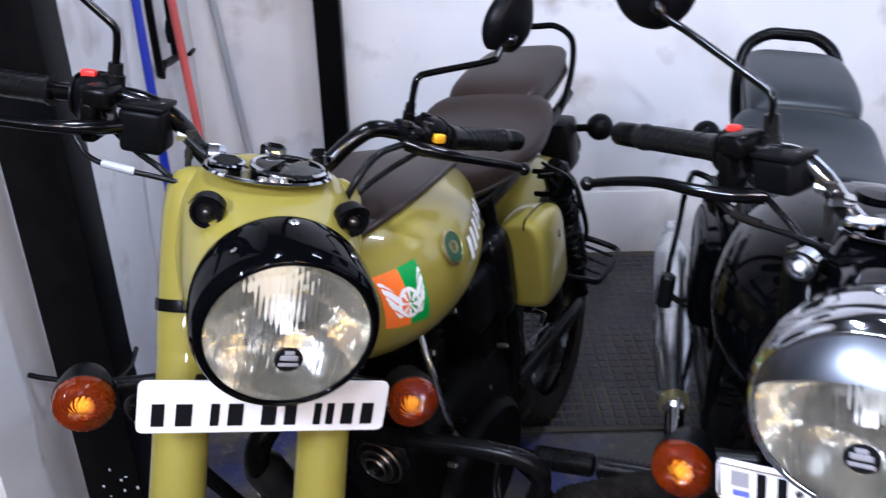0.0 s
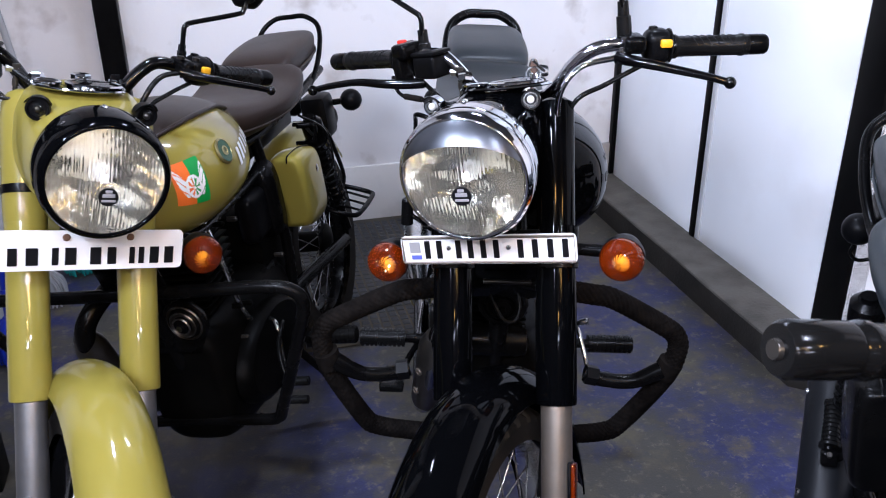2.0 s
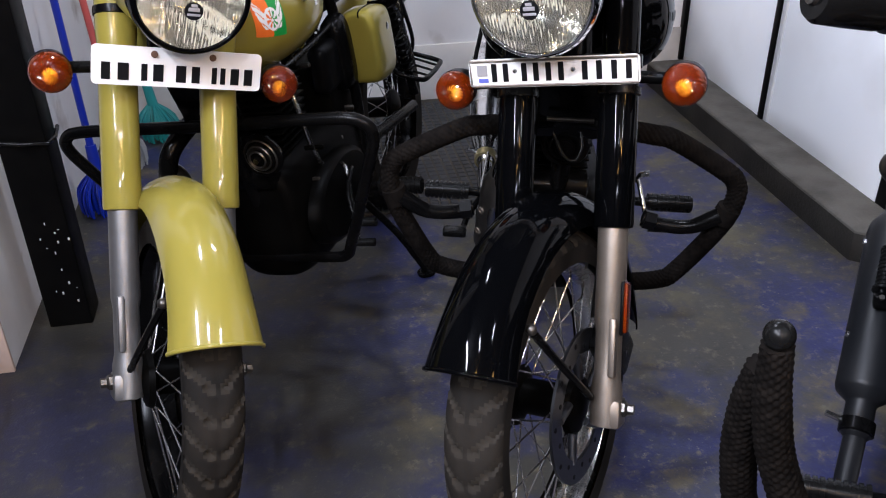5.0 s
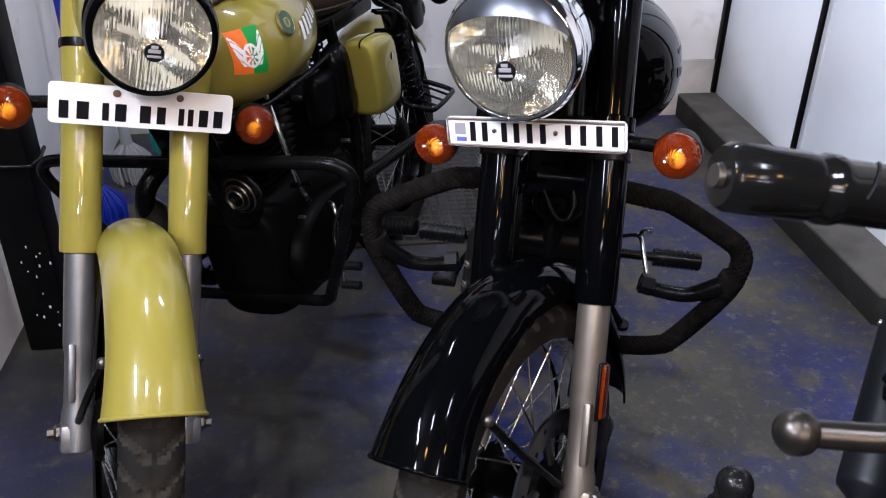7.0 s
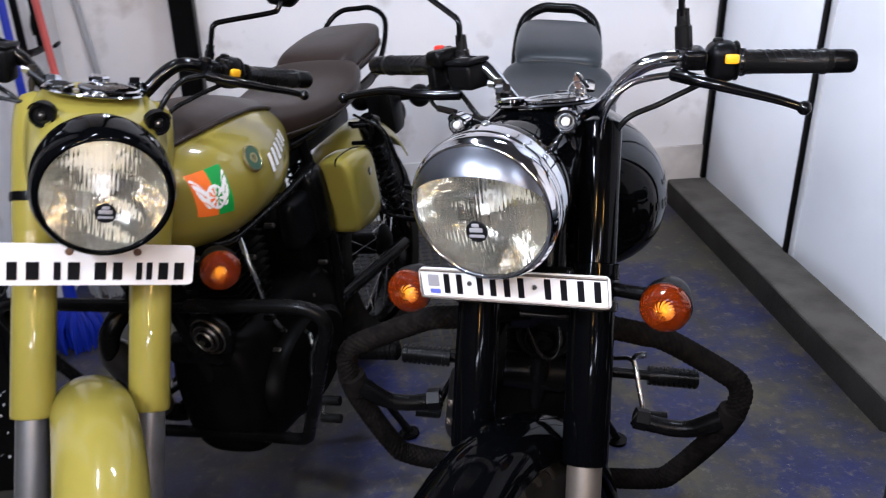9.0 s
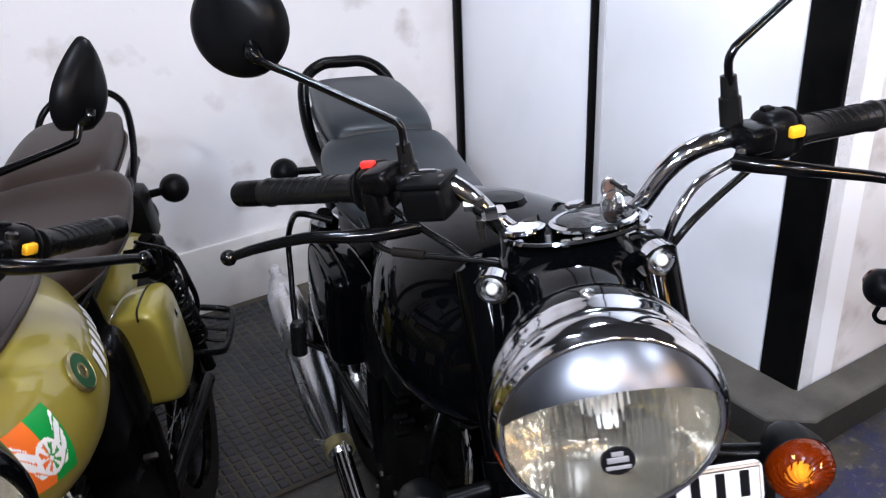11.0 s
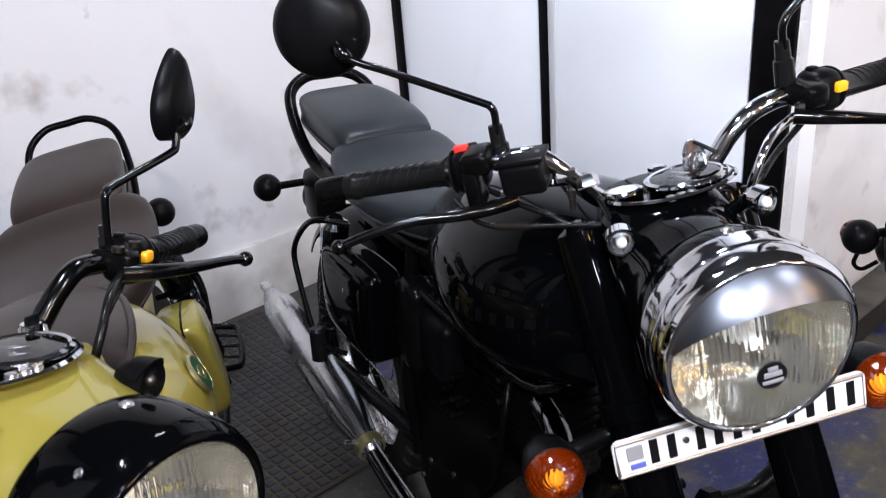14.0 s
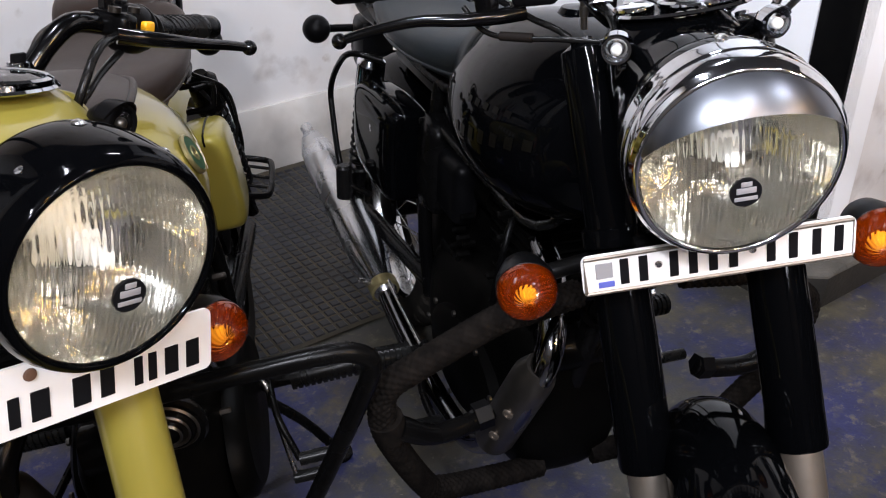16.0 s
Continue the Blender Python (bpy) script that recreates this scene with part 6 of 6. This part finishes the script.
    if raised:
        face_up = Vector((-0.035, -0.538, 0.842))
        side = Vector((-1, 0.15, 0)).normalized()
        p0 = s0 + d * 0.315 + face_up * 0.073
        fold = bp("passenger_peg", tube([p0 - d * 0.052 + Vector((0.060, 0.02, 0)), p0 - d * 0.060, p0 + d * 0.05], 0.009, 10, 3), "black_satin", None, "folded passenger footrest with ribbed rubber")
        prof = [(0.001, -0.046), (0.021, -0.046), (0.021, -0.040)]
        for k in range(9):
            prof += [(0.0145, -0.040 + 0.009 * k), (0.0145, -0.037 + 0.009 * k), (0.0172, -0.036 + 0.009 * k), (0.0172, -0.032 + 0.009 * k)]
        bp("peg_rubber", lathe(prof + [(0.019, 0.042), (0.019, 0.047), (0.001, 0.047)], p0, d, 20), "rubber", fold)
        bp("peg_hinge", box((0.030, 0.022, 0.030), p0 - d * 0.066, 0.005), "black_satin", fold)
        bp("hinge_pin", lathe([(0.001, 0), (0.006, 0), (0.005, 0.004), (0.001, 0.004)], p0 - d * 0.066 + face_up * 0.013, face_up, 12), "dark_alloy", fold)
        for h, w in ((0.19, 0.35), (0.36, 0.85), (0.405, 0.25)):
            q = (side * (1 - w) + face_up * w).normalized()
            bp("shield_bolt", lathe([(0.001, 0), (0.0065, 0), (0.0055, 0.004), (0.001, 0.0045)], s0 + d * h + q * 0.0515, q, 12), "steel", muf)
        bp("luggage_hook", tube([(-0.045, 1.735, 0.580), (-0.080, 1.735, 0.572), (-0.098, 1.735, 0.590), (-0.090, 1.735, 0.612)], 0.0045, 8, 4), "black_satin", None, "small black luggage hook")
    # ---------- levers at the feet
    if chrome_bike:
        gl = bp("gear_lever", tube([(0.160, 0.70, 0.40), (0.192, 0.65, 0.432), (0.205, 0.62, 0.402), (0.222, 0.585, 0.345)], 0.0050, 10, 5), "steel", None, "bent gear lever with a rubber tip")
        bp("lever_pad", tube([(0.192, 0.65, 0.432), (0.199, 0.637, 0.452), (0.216, 0.632, 0.458)], [0.0045, 0.0065, 0.0075], 10, 3), "steel", gl)
        bp("lever_rubber", lathe([(0.001, 0), (0.0105, 0), (0.0105, 0.045), (0.001, 0.045)], (0.222, 0.585, 0.345), (1, 0, 0), 12), "rubber", gl)
    else:
        gl = bp("gear_lever", tube([(0.160, 0.70, 0.395), (0.178, 0.66, 0.415), (0.185, 0.60, 0.385), (0.205, 0.56, 0.325)], 0.0055, 10, 4), "black_satin", None, "bent gear lever with a rubber tip")
        bp("lever_rubber", lathe([(0.001, 0), (0.0105, 0), (0.0105, 0.05), (0.001, 0.05)], (0.205, 0.56, 0.325), (1, 0, 0), 12), "rubber", gl)
    bl = bp("brake_pedal", tube([(-0.15, 0.82, 0.30), (-0.19, 0.72, 0.28), (-0.205, 0.60, 0.29)], 0.0075, 10, 4), "black_satin")
    bp("pedal_pad", box((0.055, 0.035, 0.016), (-0.22, 0.595, 0.297), 0.005), "rubber", bl)
    st = bp("side_stand", tube([(0.10, 0.86, 0.24), (0.17, 0.90, 0.11), (0.225, 0.92, 0.012 - 0.22 * math.sin(radians(lean)) * -1)], 0.010, 10, 3), "black_satin")
    bp("stand_foot", lathe([(0.001, 0), (0.026, 0), (0.026, 0.008), (0.001, 0.008)], (0.225, 0.92, 0.225 * math.sin(radians(lean)) + 0.001), (0, 0, 1), 16), "black_satin", st)
    # left foot rest loop behind
    if extras.get("loop"):
        lp = [(0.10, 1.30, 0.450), (0.115, 1.285, 0.441), (0.170, 1.30, 0.415), (0.190, 1.33, 0.408), (0.195, 1.46, 0.408), (0.180, 1.495, 0.410), (0.115, 1.49, 0.435), (0.10, 1.47, 0.445)]
        fl = bp("side_footrest", tube(lp, 0.0075, 10, 4), "black_satin", None, "black tubular side footrest")
        for y in (1.345, 1.395, 1.445):
            bp("footrest_bar", tube([(0.107, y, 0.441), (0.193, y, 0.408)], 0.004, 8, 1), "black_satin", fl)
        bp("sari_guard_frame", tube([(0.12, 1.16, 0.73), (0.160, 1.24, 0.70), (0.165, 1.30, 0.60), (0.150, 1.36, 0.50), (0.115, 1.32, 0.445)], 0.006, 8, 5), "black_satin", fl)
        bp("side_handle", tube([(0.09, 1.21, 0.722), (0.145, 1.20, 0.722), (0.153, 1.20, 0.712), (0.146, 1.20, 0.683), (0.136, 1.20, 0.674), (0.09, 1.21, 0.670)], 0.006, 8, 4), "black_satin", fl)
        bp("sari_guard_bar", tube([(0.125, 1.20, 0.72), (0.160, 1.27, 0.60), (0.14, 1.31, 0.46)], 0.0045, 8, 5), "brushed", fl)
        bp("wire_loop", tube([(0.13, 1.16, 0.76), (0.175, 1.21, 0.70), (0.17, 1.24, 0.60), (0.13, 1.22, 0.54)], 0.0035, 6, 5), "rubber", fl)
    if chrome_bike:
        rg = bp("rear_guard", tube([(-0.13, 1.16, 0.745), (-0.185, 1.19, 0.755), (-0.19, 1.28, 0.705), (-0.19, 1.36, 0.625), (-0.193, 1.335, 0.565), (-0.205, 1.24, 0.505), (-0.20, 1.20, 0.47), (-0.15, 1.18, 0.44)], 0.0065, 10, 6), "black_satin", None, "thin black guard bar beside the rear wheel")
        bp("guard_peg", lathe([(0.001, 0), (0.017, 0), (0.017, 0.07), (0.012, 0.075), (0.001, 0.075)], (-0.205, 1.20, 0.435), (0, 0, 1), 20), "rubber", rg)
    # ---------- crash guard
    if extras["guard"] == "plain":
        for sx in (-1, 1):
            bp("crash_guard", tube([(0, 0.388, 0.640), (sx * 0.14, 0.386, 0.642), (sx * 0.29, 0.388, 0.642), (sx * 0.338, 0.392, 0.630), (sx * 0.352, 0.400, 0.598), (sx * 0.322, 0.42, 0.525), (sx * 0.222, 0.48, 0.318), (sx * 0.198, 0.495, 0.278), (sx * 0.155, 0.505, 0.265), (0, 0.51, 0.265)], 0.0130, 16, 5), "black_satin", None, "black tubular crash guard")
        kick = bp("kick_lever", tube([(0.155, 0.66, 0.43), (0.175, 0.64, 0.42), (0.18, 0.62, 0.33), (0.185, 0.60, 0.25)], 0.0045, 10, 4), "steel", None, "bright steel lever")
        bp("kick_pedal", lathe([(0.001, 0), (0.010, 0), (0.010, 0.045), (0.001, 0.045)], (0.18, 0.60, 0.25), (1, 0, 0), 12), "rubber", kick)
    elif extras["guard"] == "rope":
        for sx in (-1, 1):
            pts = [(sx * 0.085, 0.405, 0.655), (sx * 0.12, 0.40, 0.654), (sx * 0.17, 0.395, 0.650), (sx * 0.215, 0.397, 0.640), (sx * 0.325, 0.41, 0.578), (sx * 0.358, 0.42, 0.548), (sx * 0.366, 0.425, 0.510), (sx * 0.350, 0.435, 0.44), (sx * 0.285, 0.465, 0.310), (sx * 0.25, 0.48, 0.272), (sx * 0.15, 0.50, 0.245), (sx * 0.05, 0.51, 0.235)]
            pts = [(x * 0.965, y, z) for x, y, z in pts]
            guard_mount = [(sx * 0.02, 0.43, 0.655), (sx * 0.09, 0.405, 0.655)]
            cg = bp("crash_guard", tube(pts, 0.0195, 54, 44, True, None, (9, 0.0034, 560.0)), "rope", None, "crash guard wrapped in black rope")
            bp("guard_mount", tube(guard_mount, 0.013, 12, 1), "black_satin", cg)
            hw = bp("highway_peg", tube([(sx * 0.330, 0.425, 0.468), (sx * 0.275, 0.43, 0.436), (sx * 0.215, 0.44, 0.432), (sx * 0.180, 0.45, 0.440)], [0.019, 0.0155, 0.0155, 0.017], 14, 4), "black_satin", None, "black bent bar with a clamp on the guard")
            bp("peg_clamp", lathe([(0.020, -0.02), (0.025, -0.018), (0.025, 0.018), (0.020, 0.02)], (sx * 0.342, 0.43, 0.470), (sx * 0.3, -0.1, 1), 20), "rope", hw)
            bp("peg_cap", lathe([(0.001, -0.012), (0.021, -0.012), (0.021, 0.012), (0.001, 0.012)], (sx * 0.192, 0.445, 0.438), (sx, 0, -0.2), 6, 30), "black_plastic", hw)
    if raised:
        for pts in ([(-0.344, 0.455, 0.80), (-0.345, 0.462, 0.72), (-0.333, 0.475, 0.62), (-0.295, 0.48, 0.53), (-0.18, 0.46, 0.47), (0, 0.44, 0.45)],
                    [(-0.358, 0.478, 0.755), (-0.372, 0.495, 0.68), (-0.378, 0.515, 0.58), (-0.362, 0.535, 0.47), (-0.26, 0.54, 0.36), (0, 0.51, 0.32)]):
            bp("guard_bar", tube(pts, [0.0165, 0.0205, 0.0215, 0.0215, 0.0205, 0.0205], 54, 50, True, None, (9, 0.0034, 560.0)), "rope", None, "guard bar wrapped in black rope")
        bp("guard_cap", ball(0.0170, (-0.343, 0.455, 0.812), None, 24), "rubber", None, "black rubber ball cap")
    return bike


STEM = {1: [(0.186, 0.432, 1.176), (0.192, 0.434, 1.188), (0.205, 0.440, 1.197), (0.285, 0.476, 1.240), (0.300, 0.484, 1.252), (0.304, 0.486, 1.272)],
        -1: [(-0.186, 0.432, 1.176), (-0.190, 0.434, 1.186), (-0.202, 0.441, 1.193), (-0.285, 0.478, 1.232), (-0.305, 0.486, 1.241), (-0.318, 0.490, 1.250)]}
STEM_BLACK = {1: STEM[1], -1: [(-0.166, 0.428, 1.160), (-0.169, 0.430, 1.170), (-0.180, 0.436, 1.177), (-0.278, 0.478, 1.228), (-0.302, 0.486, 1.240), (-0.318, 0.490, 1.250)]}
HEADS = {1: ((0.315, 0.500, 1.325), (-0.35, 0.9, -0.05), (0.0, 0, 1), 0.060, 0.060), -1: ((-0.345, 0.530, 1.285), (0.15, 1, -0.1), (0, 0, 1), 0.061, 0.061)}
STEM_OLIVE = {1: [(0.186, 0.432, 1.160), (0.190, 0.434, 1.168), (0.202, 0.438, 1.174), (0.290, 0.452, 1.198), (0.302, 0.455, 1.206), (0.306, 0.458, 1.222)],
              -1: [(-0.186, 0.432, 1.172), (-0.190, 0.433, 1.184), (-0.205, 0.436, 1.196), (-0.29, 0.450, 1.260), (-0.30, 0.454, 1.272), (-0.304, 0.456, 1.29)]}
HEADS_MATT = {1: HEADS[1], -1: ((-0.350, 0.522, 1.310), (0.15, 1, -0.1), (0, 0, 1), 0.061, 0.061)}
HEADS_OLIVE = {1: ((0.316, 0.476, 1.260), (-0.40, 0.92, 0.0), (0.10, 0.05, 1), 0.040, 0.058), -1: ((-0.312, 0.472, 1.33), (0.3, 0.95, 0.0), (0, 0, 1), 0.047, 0.058)}
motorcycle(
    "olive green classic motorcycle with a brown seat", (-0.192, 0.438), -24.2, -7.7, 44.0, "olive", "brown_leather", "black",
    dict(fender="glossy olive front mudguard", fork="olive painted fork cover", nacelle="olive painted headlight nacelle", rim="round headlight with a black rim",
         pilot="small pilot lamp under a black hood", plate_height=0.066, bar="black_gloss", bar_label="gloss black handlebar", lever="black_gloss",
         mirror=STEM_OLIVE, mirror_head=HEADS_OLIVE, mirror_label="oval mirror with a black shell on a bent stem", tank="glossy olive teardrop fuel tank", sticker=True, tank_wide=1.06, egg=0.40, boot_low=0.020, left_pod=0.222, left_droop=0.010, button=(0.026, 0.006, -0.002), perch_in=0.016, seat_drop=0.014,
         seat="dark brown leatherette rider seat", pillion="dark brown leatherette pillion seat", grab_radius=0.0075, grab_height=0.950, grab_wide=0.88, rear_stalk=0.10, lever_sag=-0.008,
         toolbox="olive side toolbox", horn=(0.082, 0.437, 0.550), exhaust="black_satin", silencer="black_satin", silencer_label="black silencer",
         guard="plain", loop=True))
motorcycle(
    "gloss black classic motorcycle with a chrome headlight", (0.462, 0.241), -14.5, 2.7, -24.5, "black_paint", "black_leather", "chrome",
    dict(fender="gloss black front mudguard", fork="gloss black fork cover", nacelle="gloss black headlight nacelle", rim="round headlight with a wide chrome rim",
         pilot="small chrome pilot lamp", plate_height=0.047, bar="chrome", bar_label="chrome handlebar", lever="black_gloss", reflector=True, bar_roll=2.5,
         mirror=STEM_BLACK, mirror_head=HEADS, mirror_label="round mirror with a black shell on a bent stem", tank="gloss black teardrop fuel tank", letters=True,
         seat="black leatherette rider seat", pillion="black leatherette pillion seat", grab_radius=0.0135, grab_height=0.952, tank_lift=0.022, saddle=0.008, seat_wide=0.94, grab_wide=0.94, lever_sag=0.016, grip_inner=0.024, bar_tip=(-0.371, 0.505, 1.070), right_droop=0.007, boot_move=(0.018, -0.004, -0.016),
         low_lever=[(-0.165, 0.398, 1.052), (-0.20, 0.386, 1.053), (-0.24, 0.379, 1.056), (-0.29, 0.381, 1.059), (-0.345, 0.381, 1.053), (-0.382, 0.3785, 1.046)], wheel_turn=-2.5, front_yaw=4.0, toolbox_long=1.5, rear_stalk=0.135,
         toolbox="gloss black side toolbox", horn=(0.0, 0.44, 0.60), exhaust="blued_chrome", silencer="streaked_chrome", silencer_label="long chrome silencer",
         guard="rope", loop=True))
motorcycle(
    "matt black motorcycle with rope wrapped guard bars", (0.660, -0.845), -31.8, -6.0, 43.5, "black_satin", "black_leather", "black",
    dict(fender="black front mudguard", fork="black fork cover", nacelle="black headlight nacelle", rim="round headlight with a black rim",
         pilot="small black pilot lamp", plate_height=0.06, bar="black_gloss", bar_label="black handlebar", lever="lever_alloy",
         low_lever=[(-0.178, 0.396, 1.100), (-0.22, 0.375, 1.085), (-0.28, 0.357, 1.060), (-0.35, 0.356, 1.038), (-0.40, 0.368, 1.025), (-0.437, 0.379, 1.017)],
         mirror=STEM, mirror_head=HEADS_MATT, mirror_label="round mirror with a black shell on a bent stem", tank="matt black fuel tank", grip_grow=0.026, grip_fat=0.93, bar_tip=(-0.406, 0.4775, 1.0794), grip_skin="gloss_rubber", rear_stalk=0.085,
         seat="black leatherette rider seat", pillion="black leatherette pillion seat", grab_radius=0.011, grab_height=0.952,
         toolbox="black side toolbox", horn=(0.0, 0.44, 0.60), exhaust="matt_black", silencer="matt_black", silencer_label="matt black silencer",
         guard="ball"))


# ---- brooms and mops in the corner ----
def broom(name, label, foot, top, handle, head_mat, head):
    thing = tagged(new(name), label, "broom", "cleaning tools in the corner")
    f, t = Vector(foot), Vector(top)
    d = (t - f).normalized()
    part("handle", tube([f + d * 0.18, t], 0.0115, 12, 1), handle, thing)
    part("ferrule", lathe([(0.001, 0), (0.02, 0), (0.017, 0.09), (0.001, 0.09)], f + d * 0.13, d, 16), head_mat, thing)
    if head:
        r = random.Random(7)
        bm = bmesh.new()
        for k in range(140):
            a, q = r.uniform(0, 2 * math.pi), r.uniform(0.2, 1)
            p = f + d * 0.15
            e = Vector((f.x + math.cos(a) * 0.075 * q, f.y + math.sin(a) * 0.075 * q, r.uniform(0.004, 0.012)))
            m = (p + e) / 2 + Vector((math.cos(a), math.sin(a), 0)) * 0.035 * q
            tube([p, m, e], 0.0032, 5, 3, True, bm)
        part("bristles", bm, head_mat, thing, kind="stuff")
    return thing


broom("mop", "blue mop with a blue plastic handle against the wall", (-0.56, 1.78, 0.0), (-0.63, 1.98, 1.5), "blue_plastic", "blue_plastic", True)
broom("broom", "pale red handled broom leaning in the corner", (-0.53, 2.12, 0.0), (-0.63, 2.20, 1.45), "red_plastic", "grey_plastic", True)
broom("broom", "grey handled broom with a teal head in the corner", (-0.43, 2.36, 0.0), (-0.62, 2.50, 1.35), "grey_plastic", "teal_plastic", True)
pipe = tagged(new("water_pipe"), "black water pipe with a small tap on the wall", "pipe")
part("riser", tube([(-0.63, 2.08, 1.6), (-0.63, 2.08, 0.86), (-0.63, 2.12, 0.82), (-0.63, 2.30, 0.80)], 0.011, 12, 4), "black_plastic", pipe)
part("branch", tube([(-0.63, 2.24, 1.6), (-0.63, 2.24, 0.81)], 0.009, 12, 1), "black_plastic", pipe)
part("tap", lathe([(0.001, -0.03), (0.016, -0.03), (0.018, 0.0), (0.012, 0.03), (0.001, 0.03)], (-0.63, 2.24, 0.88), (0, 0, 1), 14), "black_plastic", pipe)
part("tap_handle", box((0.012, 0.06, 0.01), (-0.605, 2.32, 0.80), 0.003), "black_plastic", pipe)
cable = tagged(part("loose_cable", tube([(-0.75, 0.78, 0.42), (-0.70, 0.76, 0.22), (-0.655, 0.74, 0.10), (-0.64, 0.70, 0.03), (-0.66, 0.58, 0.007), (-0.70, 0.46, 0.006)], 0.006, 8, 8), "rubber"),
               "loose black cable that trails onto the floor", "cable")
